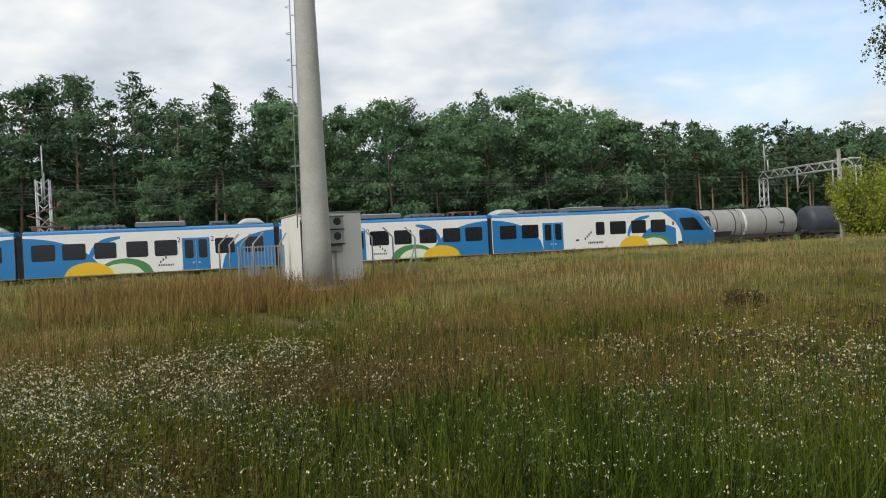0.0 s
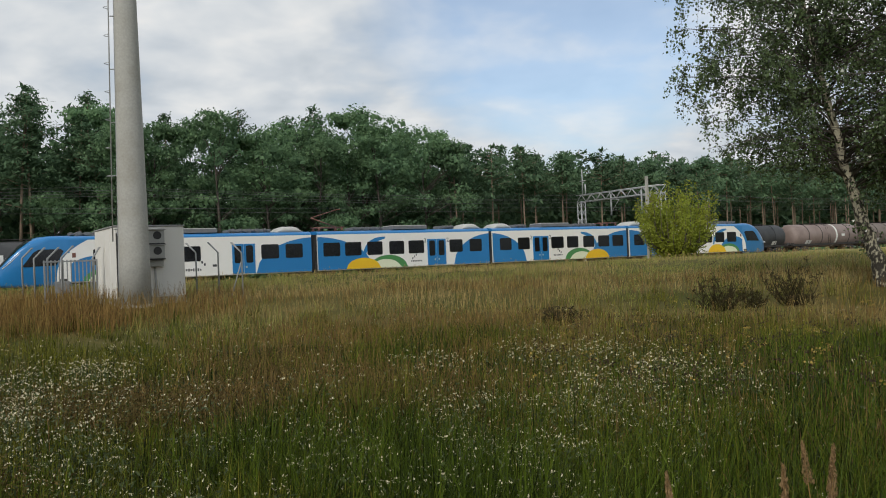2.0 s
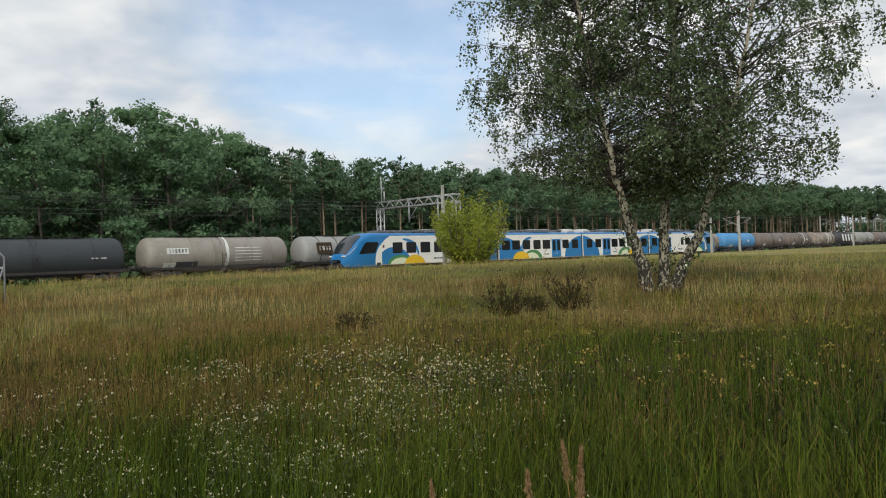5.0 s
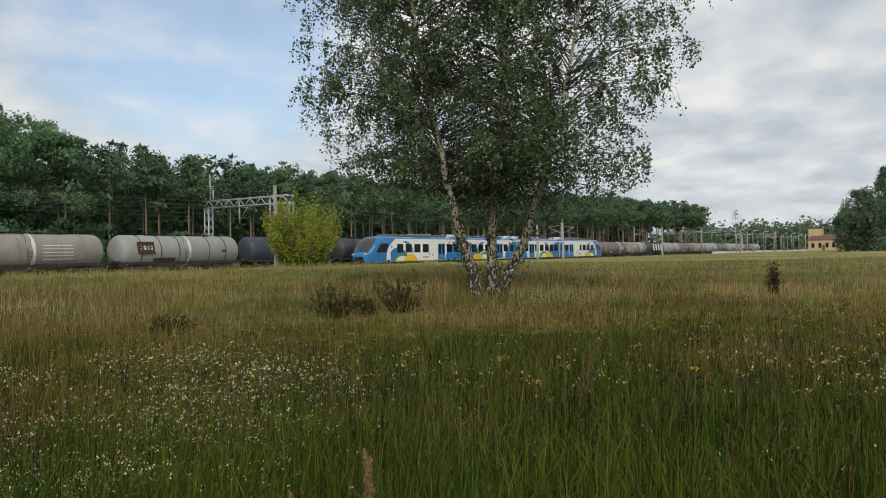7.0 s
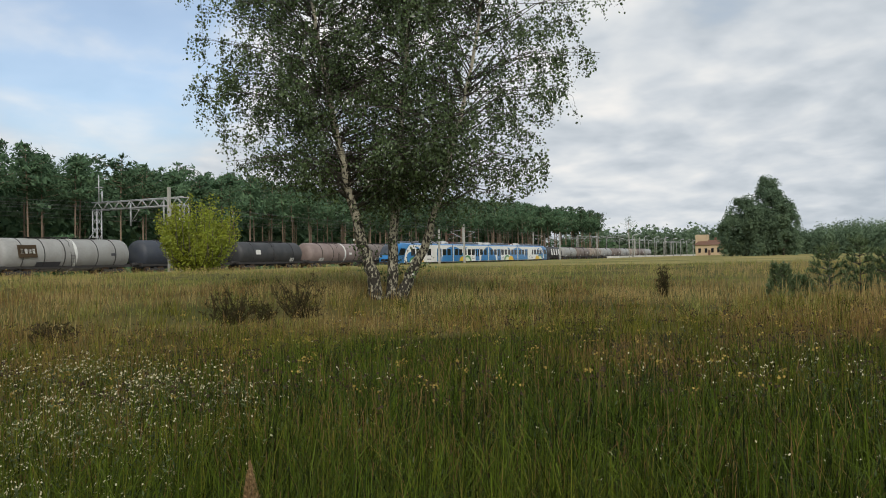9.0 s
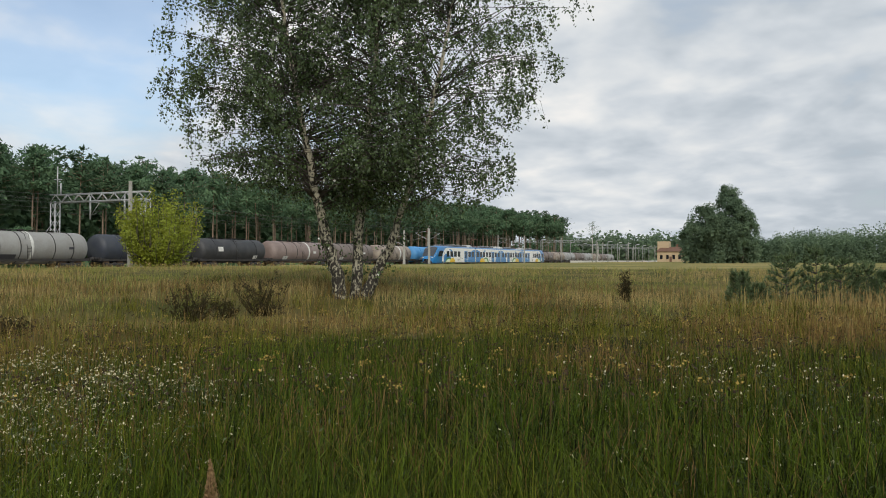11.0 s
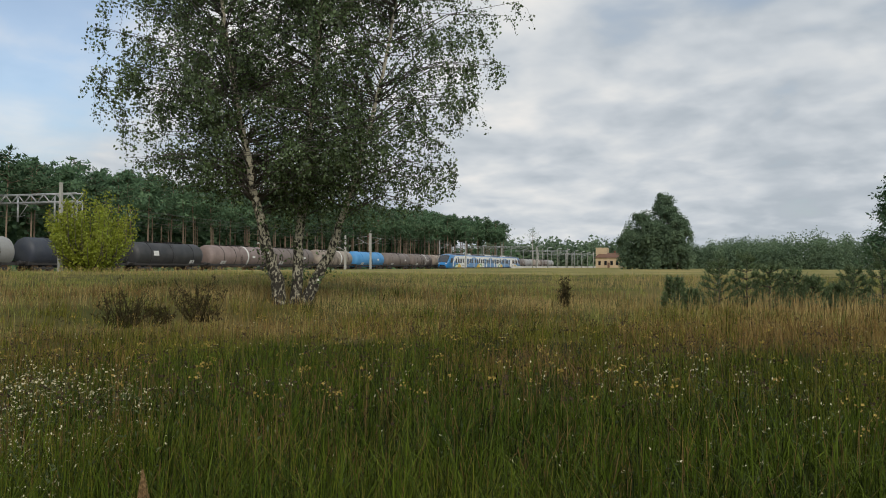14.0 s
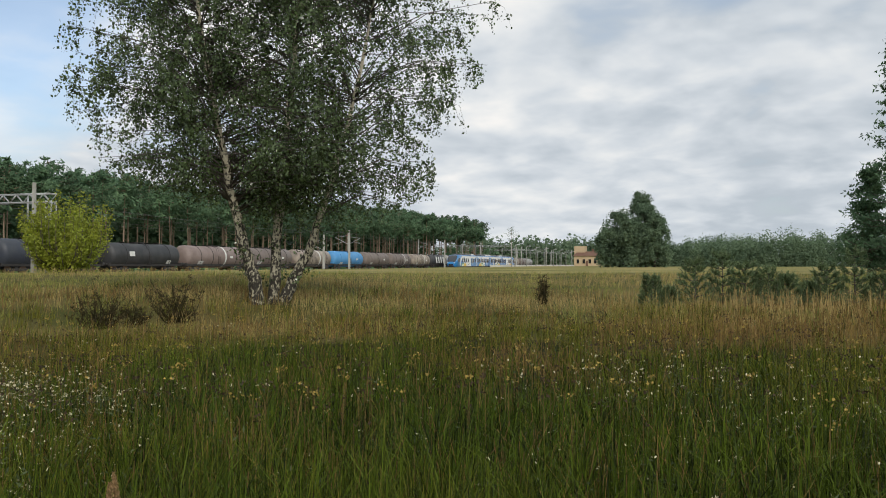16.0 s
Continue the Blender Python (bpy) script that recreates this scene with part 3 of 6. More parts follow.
        def edge(z):
            return (-3.5 if flip else -3.75) - 1.9 * ((z - 0.56) / (CANT - 0.56)) ** 2.8
        for nm, mt, far, own in (("white_sweep", "white", -4.32, cab), ("blue_corner", "blue", -4.28, body)):
            vs, fs = [], []
            for i in range(17):
                z = 0.56 + i / 16 * (CANT - 0.56)
                x1 = edge(z)
                if (nm == "white_sweep") == (x1 > far):
                    vs += [(fx(far), s * (SIDE_Y + 0.005), z), (fx(x1), s * (SIDE_Y + 0.005), z)]
                    if len(vs) > 2:
                        j = len(vs)
                        fs.append((j - 4, j - 3, j - 1, j - 2))
            put(nm, mesh_from(nm, vs, fs, M[mt]), own)
        if flip:
            panes, d0, d1, o = ((-20.2, -18.85), (-18.35, -17.0), (-12.65, -11.3), (-10.75, -9.4), (-8.8, -7.5), (-7.0, -5.7)), -16.55, -14.85, -0.2
        else:
            panes, d0, d1, o = ((-20.3, -18.9), (-18.45, -17.0), (-11.9, -11.1), (-10.6, -9.1), (-8.6, -7.2), (-6.75, -5.3)), -16.65, -14.85, 0.0
        for a, b in panes:
            add_window(body, fx((a + b) / 2), 2.12, abs(b - a), 1.06, s)
        add_door(body, min(fx(d0), fx(d1)), max(fx(d0), fx(d1)), s)
        sg = -1 if flip else 1
        blue_quarter(body, fx(-20.9), sg, 4.3, s, 0.004)
        strip("blue_hill", span(fx(-7.9 + o), fx(-3.7 + o)), lambda x: 0.56, arch(fx(-5.7 + o), 0.45, 2.25, 1.75), s * (SIDE_Y + 0.004), M["blue"], body)
        strip("green_arc", span(fx(-7.9 + o), fx(-4.9 + o)), lambda x: 0.56, arch(fx(-6.5 + o), 0.45, 1.7, 0.98), s * (SIDE_Y + 0.007), M["green"], body)
        strip("cream_arc", span(fx(-7.7 + o), fx(-5.2 + o)), lambda x: 0.56, arch(fx(-6.6 + o), 0.45, 1.45, 0.72), s * (SIDE_Y + 0.010), M["palegreen"], body)
        strip("yellow_sun", span(fx(-9.8 + o), fx(-7.0 + o)), lambda x: 0.56, arch(fx(-8.4 + o), 0.45, 1.4, 0.95), s * (SIDE_Y + 0.013), M["yellow"], body)
        swoosh(body, fx(-6.85 + o), fx(-9.0 + o), s)
        # small dark lettering and a crest, too small to read
        part("lettering", box_bm([((fx(-12.6 + 0.16 * i), s * (SIDE_Y + 0.004), 1.0 + 0.0 * i), (0.1, 0.006, 0.14 + 0.06 * (i % 2))) for i in range(9)] +
                                 [((fx(-12.9 + 0.18 * i), s * (SIDE_Y + 0.004), 1.35 + 0.16 * i), (0.12, 0.006, 0.18)) for i in range(4)]), M["ink"], body)
        part("hatch", box_bm([((fx(-13.6), s * (SIDE_Y + 0.004), 1.25), (0.3, 0.01, 0.16))]), M["ink"], body)
        part("crest", box_bm([((fx(-4.55), s * (SIDE_Y + 0.012), 2.28), (0.22, 0.006, 0.3))], 0.003), M["redbrown"], cab)
    roof = loft([roof_profile(fx(x)) for x in (-20.9, -4.3)], "roof", M["blue"], root, label="blue roof edge")
    roof_kit(roof, fx(-7.0), 5.0, "rack")
    roof_kit(roof, fx(-12.4), 3.2, "long")
    roof_kit(roof, fx(-9.9), 1.2, "rack")
    roof_kit(roof, fx(-16.4), 3.0, "rack")
    roof_kit(roof, fx(-19.4), 2.0, "ac")
    bogie(root, fx(-5.2))
    return body


def text_mesh(body, size, material):
    """Letters as a thin mesh, centred, upright on the x axis."""
    cu = bpy.data.curves.new("text", "FONT")
    cu.body, cu.size, cu.align_x, cu.extrude = body, size, "CENTER", 0.003
    ob = bpy.data.objects.new("text", cu)
    me = bpy.data.meshes.new_from_object(ob)
    bpy.data.objects.remove(ob)
    bpy.data.curves.remove(cu)
    me.materials.clear()
    me.materials.append(material)
    return me


CLASS_2 = text_mesh("2", 0.5, M["ink"])


def mid_coach(root, x0, sgn):
    """A coach 16.15 m long from x0; sgn 1: the painted hill lies near x0, -1: near the other end."""
    L = 16.15

    def fx(x):
        return x0 + x if sgn > 0 else x0 + L - x
    body = loft([lower_profile(x0 + a) for a in (0.2, L - 0.2)], "coach_body", M["white"], root, label="white coach side with painted hills")
    roof = loft([roof_profile(x0 + a) for a in (0.2, L - 0.2)], "roof", M["blue"], root, label="blue roof edge")
    for s in (-1, 1):
        for a, b in ((0.65, 2.05), (2.45, 3.85), (4.35, 5.7), (6.3, 7.65), (8.05, 9.5), (11.95, 13.25), (13.95, 15.2)):
            add_window(body, fx((a + b) / 2), 2.12, b - a, 1.06, s)
        add_door(body, min(fx(9.8), fx(11.6)), max(fx(9.8), fx(11.6)), s)
        blue_quarter(body, fx(0.2), sgn, 4.6, s, 0.004)
        blue_quarter(body, fx(L - 0.2), -sgn, 3.6, s, 0.004)
        swoosh(body, fx(5.95), fx(3.95), s)
        hill(body, fx(4.0), sgn, s)
        part("lettering", box_bm([((fx(8.3 + 0.15 * i), s * (SIDE_Y + 0.004), 0.98), (0.09, 0.006, 0.13)) for i in range(7)] +
                                 [((fx(8.4 + 0.17 * i), s * (SIDE_Y + 0.004), 1.2 + 0.14 * i), (0.1, 0.006, 0.16)) for i in range(3)]), M["ink"], body)
        for c in (9.62, 11.78):
            put("class_number", CLASS_2, body, Matrix.Translation((fx(c), s * (SIDE_Y + 0.012), 2.46)) @ Matrix.Rotation(radians(0 if s < 0 else 180), 4, "Z") @ Matrix.Rotation(radians(90), 4, "X"))
    roof_kit(roof, fx(8.5), 3.2, "long")
    roof_kit(roof, fx(12.3), 1.0, "rack")
    roof_kit(roof, fx(14.5), 1.8, "ac")
    roof_kit(roof, fx(4.8), 2.6, "rack")
    pantograph(roof, fx(1.7))
    return roof


def build_passenger_train():
    root = thing("passenger_train", pose(*track(44.2, TRAIN_V, RAIL_Z), 0, 0, TURN),
                 "modern blue and white four-car electric train with yellow suns", "train")
    end_coach(root, False)
    end_coach(root, True)
    r1 = mid_coach(root, -21.1 - 16.15, -1)
    r2 = mid_coach(root, -21.1 - 32.3, 1)
    raised_arm(r2, -51.6, 5.25)
    for o in root.children_recursive:
        if o.name.startswith("lettering"):
            tagged(o, kind="stuff")
    for x in (-21.1, -37.25, -53.4):
        g = part("gangway", box_bm([((x, 0, 1.85), (0.5, 2.4, 2.7))], 0.03), M["rubber"], root, "black folded gangway")
        for i in range(-3, 4):
            part("fold", box_bm([((x + 0.06 * i, 0, 1.85), (0.035, 2.62 - 0.1 * (i % 2), 2.85))]), M["rubber"], g)
        bogie(root, x)
    return root


# ---------------------------------------------------------------- tank wagons
def tank_wagon(u0, length, paint, label, kind):
    root = thing("tank_wagon", pose(*track(u0 + length / 2, TANK_V, RAIL_Z), 0, 0, TURN), label, "tank wagon", "standing tank train")
    h = length / 2 - 0.78
    R, zc = 1.47, 2.03
    # barrel with domed ends
    secs, nn = [], 28
    dome = [(0.0, 0.22), (0.04, 0.45), (0.12, 0.68), (0.24, 0.85), (0.40, 0.95), (0.62, 1.0)]
    xs = [(-h + a, r) for a, r in dome] + [(h - a, r) for a, r in reversed(dome)]
    for x, r in xs:
        secs.append([(x, R * r * math.sin(2 * math.pi * k / nn), zc + R * r * math.cos(2 * math.pi * k / nn)) for k in range(nn)])
    tank = loft(secs, "tank", paint, root)
    for p in tank.data.polygons:
        p.use_smooth = len(p.vertices) == 4
    rings = {"plain": (-0.62, 0.0, 0.62), "ribbed": (-0.72, -0.42, -0.12, 0.05, 0.4, 0.7), "band": (-0.6, -0.2, 0.25, 0.65)}[kind]
    for k in rings:
        wide = 0.28 if (kind != "plain" and k in (0.05, 0.25)) else 0.10 if kind == "plain" else 0.06
        sec = []
        for x in (k * h - wide / 2, k * h + wide / 2):
            sec.append([(x, (R + 0.04) * math.sin(2 * math.pi * i / nn), zc + (R + 0.04) * math.cos(2 * math.pi * i / nn)) for i in range(nn)])
        loft(sec, "band", M["sign_white"] if wide > 0.1 else paint if kind == "plain" or "beige" in label else M["under"], tank)
    part("underframe", box_bm([((0, s * 1.0, 0.95), (length - 1.2, 0.16, 0.26)) for s in (-1, 1)] + [((s * (length / 2 - 0.62), 0, 1.0), (0.14, 2.5, 0.36)) for s in (-1, 1)] +
                              [((s * h * 0.72, 0, 1.05), (0.8, 2.2, 0.3)) for s in (-1, 1)], 0.01), M["under"], root)
    part("walkway", box_bm([((0, 0, zc + R + 0.10), (h * 1.1, 0.7, 0.04))] + [((a * h * 0.5, 0, zc + R + 0.04), (0.06, 0.6, 0.12)) for a in (-1, -0.4, 0.4, 1)]), M["under"], root)
    part("manhole", cyl_bm(0.3, 0.3, 0.22, 16, Matrix.Translation((0.3, 0, zc + R + 0.06))), M["under"], root)
    tubes("ladder", [([(s * 0.0 + a, -R * 1.02, 1.0), (a, -R * 1.03, zc), (a, -R * 0.75, zc + R * 0.78), (a, -0.3, zc + R + 0.1)], 0.02) for s in (1,) for a in (-0.2, 0.2)] +
          [([(-0.2, -R * 1.03, 1.1 + 0.28 * i), (0.2, -R * 1.03, 1.1 + 0.28 * i)], 0.015) for i in range(4)], M["under"], root)
    for s in (-1, 1):
        b = part("bogie", box_bm([((s * (length / 2 - 2.6), k * 1.0, 0.50), (2.5, 0.14, 0.26)) for k in (-1, 1)] + [((s * (length / 2 - 2.6), 0, 0.62), (0.4, 2.0, 0.24))], 0.03), M["under"], root)
        for a in (-0.9, 0.9):
            for k in (-0.75, 0.75):
                part("wheel", cyl_bm(0.46, 0.46, 0.13, 20, Matrix.Translation((s * (length / 2 - 2.6) + a, k, 0.46)) @ Matrix.Rotation(radians(90), 4, "X")), M["rail"], b)
        for k in (-0.87, 0.87):
            part("buffer", cyl_bm(0.2, 0.09, 0.5, 14, Matrix.Translation((s * (length / 2 - 0.3), k, 1.05)) @ Matrix.Rotation(radians(-90 * s), 4, "Y")), M["under"], root)
    return root, h, R, zc


def tank_marks(root, h, R, zc, marks):
    """Panels and bars on the side: (name, x, height on the side in degrees up from level, width, height, material)."""
    for nm, x, deg, w, hh, mm in marks:
        a = radians(deg)
        bm = box_bm([((0, 0, 0), (w, 0.012, hh))])
        bmesh.ops.transform(bm, matrix=Matrix.Translation((x, -(R + 0.012) * math.cos(a), zc + (R + 0.012) * math.sin(a))) @ Matrix.Rotation(-a, 4, "X"), verts=bm.verts)
        part(nm, bm, M[mm], root)


def build_tank_train():
    def paint(name, c, c2, v=0.22):
        return mat(name, c, 0.55, scale=0.8, vary=v, fine=6, bump=0.05, second=c2)
    P = {"charcoal": paint("charcoal_tank_paint", (0.052, 0.060, 0.066), (0.040, 0.046, 0.050)),
         "beige": paint("weathered_beige_tank_paint", (0.35, 0.32, 0.275), (0.25, 0.225, 0.19)),
         "grey": paint("pale_grey_tank_paint", (0.36, 0.36, 0.34), (0.28, 0.275, 0.255)),
         "navy": paint("blue_black_tank_paint", (0.040, 0.048, 0.068), (0.05, 0.056, 0.066)),
         "black": paint("black_tank_paint", (0.034, 0.036, 0.038), (0.05, 0.05, 0.05)),
         "pink": paint("rusty_pink_tank_paint", (0.29, 0.225, 0.20), (0.20, 0.15, 0.13)),
         "brown": paint("dirty_brown_tank_paint", (0.22, 0.18, 0.155), (0.15, 0.12, 0.10)),
         "blue": paint("bright_blue_tank_paint", (0.10, 0.33, 0.62), (0.07, 0.26, 0.52)),
         "cream": paint("soiled_cream_tank_paint", (0.42, 0.36, 0.28), (0.20, 0.16, 0.13))}
    def along(u):
        return TANK_V * math.tan(math.atan2(u, 60.0) - radians(0.5))
    row = [(-16.6, "charcoal", "plain"), (-1.9, "black", "plain"), (12.7, "charcoal", "plain"), (27.5, "beige", "ribbed"), (42.3, "grey", "ribbed"), (57.3, "navy", "plain"), (71.7, "black", "plain"),
           (85.6, "pink", "band"), (100.6, "brown", "band"), (115.3, "cream", "band"), (130.1, "blue", "plain"), (145.0, "brown", "plain"), (159.6, "brown", "band"),
           (174.2, "cream", "band"), (188.8, "black", "plain"), (203.4, "grey", "plain"), (218.0, "brown", "plain"), (232.6, "cream", "plain"), (247.2, "grey", "plain"),
           (261.8, "brown", "plain"), (276.4, "grey", "plain"), (291.0, "cream", "plain"), (305.6, "brown", "plain"), (320.2, "grey", "plain")]
    words = {"charcoal": "charcoal black", "beige": "weathered beige ribbed", "grey": "pale grey steel", "navy": "dark navy-black", "black": "sooty black", "pink": "rusty pinkish", "brown": "dirty brown", "blue": "bright blue", "cream": "soiled cream"}
    for i, (u, c, kd) in enumerate(row):
        nxt = along(row[i + 1][0] if i + 1 < len(row) else u + 14.6)
        root, h, R, zc = tank_wagon(along(u), nxt - along(u), P[c], words[c] + " railway tank wagon on the track beside the wood", kd)
        if c == "beige":
            tank_marks(root, h, R, zc, [("name_panel", -h * 0.62, 12, 1.9, 0.5, "sign_white")] + [("lettering", -h * 0.62 - 0.7 + 0.28 * j, 12, 0.16, 0.3, "ink") for j in range(6)] +
                       [("data_panel", -h * 0.72, -38, 1.1, 0.7, "sign_white"), ("dark_panel", -h * 0.5, -36, 2.0, 0.7, "ink")] +
                       [("grille_bar", h * 0.35, 20 - 11 * j, 2.6, 0.06, "sign_white") for j in range(5)])
        elif c == "grey" and i < 6:
            tank_marks(root, h, R, zc, [("dark_panel", -h * 0.66, 12, 1.8, 1.1, "brown_head"), ("lettering", -h * 0.66 - 0.5, 12, 0.26, 0.4, "sign_white"), ("lettering", -h * 0.66 - 0.12, 12, 0.26, 0.4, "sign_white"),
                       ("lettering", -h * 0.66 + 0.26, 12, 0.26, 0.4, "sign_white"), ("lettering", -h * 0.66 + 0.6, 12, 0.22, 0.4, "sign_white"), ("dark_panel", -h * 0.35, -34, 2.4, 0.5, "ink"), ("hazard_panel", -h * 0.48, -52, 0.4, 0.3, "redbrown"), ("mark", h * 0.66, 0, 0.5, 0.24, "ink")])
        elif c == "charcoal":
            tank_marks(root, h, R, zc, [("white_stroke", -h * 0.42, 2, 0.3, 0.9, "sign_white"), ("white_stroke", -h * 0.36, -24, 0.7, 0.16, "sign_white"), ("lettering", h * 0.62, -4, 0.5, 0.08, "sign_white"), ("lettering", h * 0.72, -4, 0.4, 0.08, "sign_white")])
        elif c == "navy":
            tank_marks(root, h, R, zc, [("lettering", -h * 0.55 + 0.42 * j, 8, 0.28, 0.42, "sign_white") for j in range(7)] + [("mark", h * 0.7, 5, 0.7, 0.5, "sign_white")])
        elif c == "black":
            n = 4 if u > 180 else 1
            tank_marks(root, h, R, zc, [("mark", -h * 0.5 + 2.0 * j, 8, 0.9, 0.55 if n == 1 else 1.6, "sign_white") for j in range(n)] + [("data_panel", h * 0.6, -30, 0.8, 0.5, "sign_white")])
        else:
            tank_marks(root, h, R, zc, [("data_panel", -h * 0.6, -32, 1.1, 0.5, "sign_white"), ("mark", h * 0.45, 0, 0.7, 0.3, "sign_white")])


# ---------------------------------------------------------------- mast, shelter and fence
def build_pole():
    px, py = -4.50, 28.0
    z0 = 0.50
    root = thing("concrete_mast", pose(px, py, z0, 0, 0, 0), "tall tapered grey spun-concrete mast beside a small shelter", "mast")
    H = 30.0
    secs = []
    for i in range(18):
        z = H * i / 17
        r = 0.515 - 0.0150 * z
        secs.append([(r * math.cos(2 * math.pi * k / 28), r * math.sin(2 * math.pi * k / 28), z) for k in range(28)])
    smooth(loft(secs, "shaft", M["concrete"], root).data)
    for i in range(1, 9):
        z = 3.6 * i
        r = 0.519 - 0.0150 * z
        part("joint", cyl_bm(r, r, 0.03, 28, Matrix.Translation((0, 0, z))), M["concrete"], root)
    part("footing", cyl_bm(0.66, 0.62, 0.10, 28, Matrix.Translation((0, 0, 0.0))), M["concrete"], root)
    # climbing ladder on stand-offs, to the side of the shaft
    lx = lambda z: -0.515 + 0.0150 * z - 0.17
    lad = [([(lx(z0_) + a, -0.05, z0_) for z0_ in (2.2, 12, 22, 29)], 0.022) for a in (-0.0,)]
    lad += [([(lx(z0_) - 0.06, 0.27, z0_) for z0_ in (2.2, 12, 22, 29)], 0.022)]
    tubes("ladder_rail", lad, M["galv"], root)
    for z in np.arange(2.4, 29, 0.28):
        tubes("rung", [([(lx(z), -0.05, z), (lx(z) - 0.06, 0.27, z)], 0.013)], M["galv"], root, sides=5)
    for z in np.arange(2.6, 29, 1.8):
        tubes("stand_off", [([(lx(z), 0.1, z), (lx(z) + 0.25, 0.05, z)], 0.02)], M["galv"], root, sides=5)
    for z in np.arange(4.4, 29, 0.95):
        tubes("safety_hoop", [([(lx(z) - 0.06 * (t / 6) - 0.16 * math.sin(math.pi * t / 6), -0.05 + 0.32 * t / 6, z) for t in range(7)], 0.012)], M["galv"], root, sides=4)
    tubes("feeder_cable", [([(lx(z) + 0.16 - 0.03 * i, 0.12 + 0.05 * i, z) for z in (0.3, 1.0, 2.5, 12, 22, 29)], 0.02) for i in range(2)], M["galv"], root, sides=5)


def build_shelter():
    c, l, r = Vector((-5.22, 28.78, 0)), Vector((-6.56, 31.92, 0)), Vector((-3.05, 29.68, 0))
    ax, ay = (r - c), (l - c)
    w, dd = ax.length, ay.length
    ang = math.degrees(math.atan2(ax.y, ax.x))
    mid = c + ax / 2 + ay / 2
    z0 = 0.55
    root = thing("equipment_shelter", pose(mid.x, mid.y, z0, 0, 0, ang), "small cream equipment shelter with grey wall cabinets", "shelter")
    part("plinth", box_bm([((0, 0, 0.04), (w + 0.04, dd + 0.04, 0.28))], 0.02), M["concrete"], root)
    part("wall", box_bm([((0, 0, 1.42), (w, dd, 2.5))], 0.025), M["shelter"], root)
    part("roof", box_bm([((0, 0, 2.70), (w + 0.06, dd + 0.06, 0.05))], 0.01), M["shelter_roof"], root)
    # panel joints on the two walls that show
    part("wall_joint", box_bm([((-w / 2 + w * k, -dd / 2 - 0.004, 1.42), (0.02, 0.012, 2.46)) for k in (0.33, 0.66)] + [((-w / 2 - 0.004, -dd / 2 + dd * k, 1.42), (0.012, 0.02, 2.46)) for k in (0.25, 0.5, 0.75)]), M["shelter"], root)
    # two cooling units one above the other, on brackets
    for i, z in enumerate((2.30, 1.76)):
        u = part("cooling_unit", box_bm([((0.12, -dd / 2 - 0.2, z), (0.54, 0.36, 0.46))], 0.02), M["cab_grey"], root, "grey cooling unit")
        part("fan_grille", cyl_bm(0.14, 0.14, 0.02, 20, Matrix.Translation((0.14, -dd / 2 - 0.39, z + 0.04)) @ Matrix.Rotation(radians(90), 4, "X")), M["dark_hole"], u)
        part("bracket", box_bm([((0.12, -dd / 2 - 0.2, z - 0.25), (0.58, 0.38, 0.04))]), M["dark_hole"], u)
        part("hood", box_bm([((0.12, -dd / 2 - 0.22, z + 0.245), (0.60, 0.44, 0.025))]), M["cab_grey"], u)
    part("switch_box", box_bm([((0.12, -dd / 2 - 0.12, 1.36), (0.5, 0.2, 0.22))], 0.01), M["cab_grey"], root)
    part("conduit", box_bm([((0.12, -dd / 2 - 0.05, 0.75), (0.06, 0.05, 1.1))]), M["cab_grey"], root)
    part("cable_duct", box_bm([((-w / 2 + 0.1, -dd / 2 - 0.08, 1.35), (0.16, 0.12, 2.2))], 0.01), M["cable"], root)
    part("roof_box", box_bm([((-w / 2 + 0.2, -dd / 2 - 0.06, 2.42), (0.3, 0.2, 0.16))], 0.02), M["galv"], root)


def fence_post(x, y, out, brace=None):
    z = gz(x, y)
    root = thing("fence_post", pose(x, y, z), "grey steel fence post with a cranked top", "fence post", "fence posts round the shelter")
    tubes("upright", [([(0, 0, -0.15), (0, 0, 1.72), (0.38 * out[0], 0.38 * out[1], 2.1)], 0.035)], M["fence_steel"], root)
    part("cap", cyl_bm(0.042, 0.03, 0.04, 10, Matrix.Translation((0.385 * out[0], 0.385 * out[1], 2.1))), M["fence_steel"], root)
    if brace:
        tubes("brace", [([(brace[0], brace[1], -0.15), (0, 0, 1.45)], 0.028)], M["fence_steel"], root)


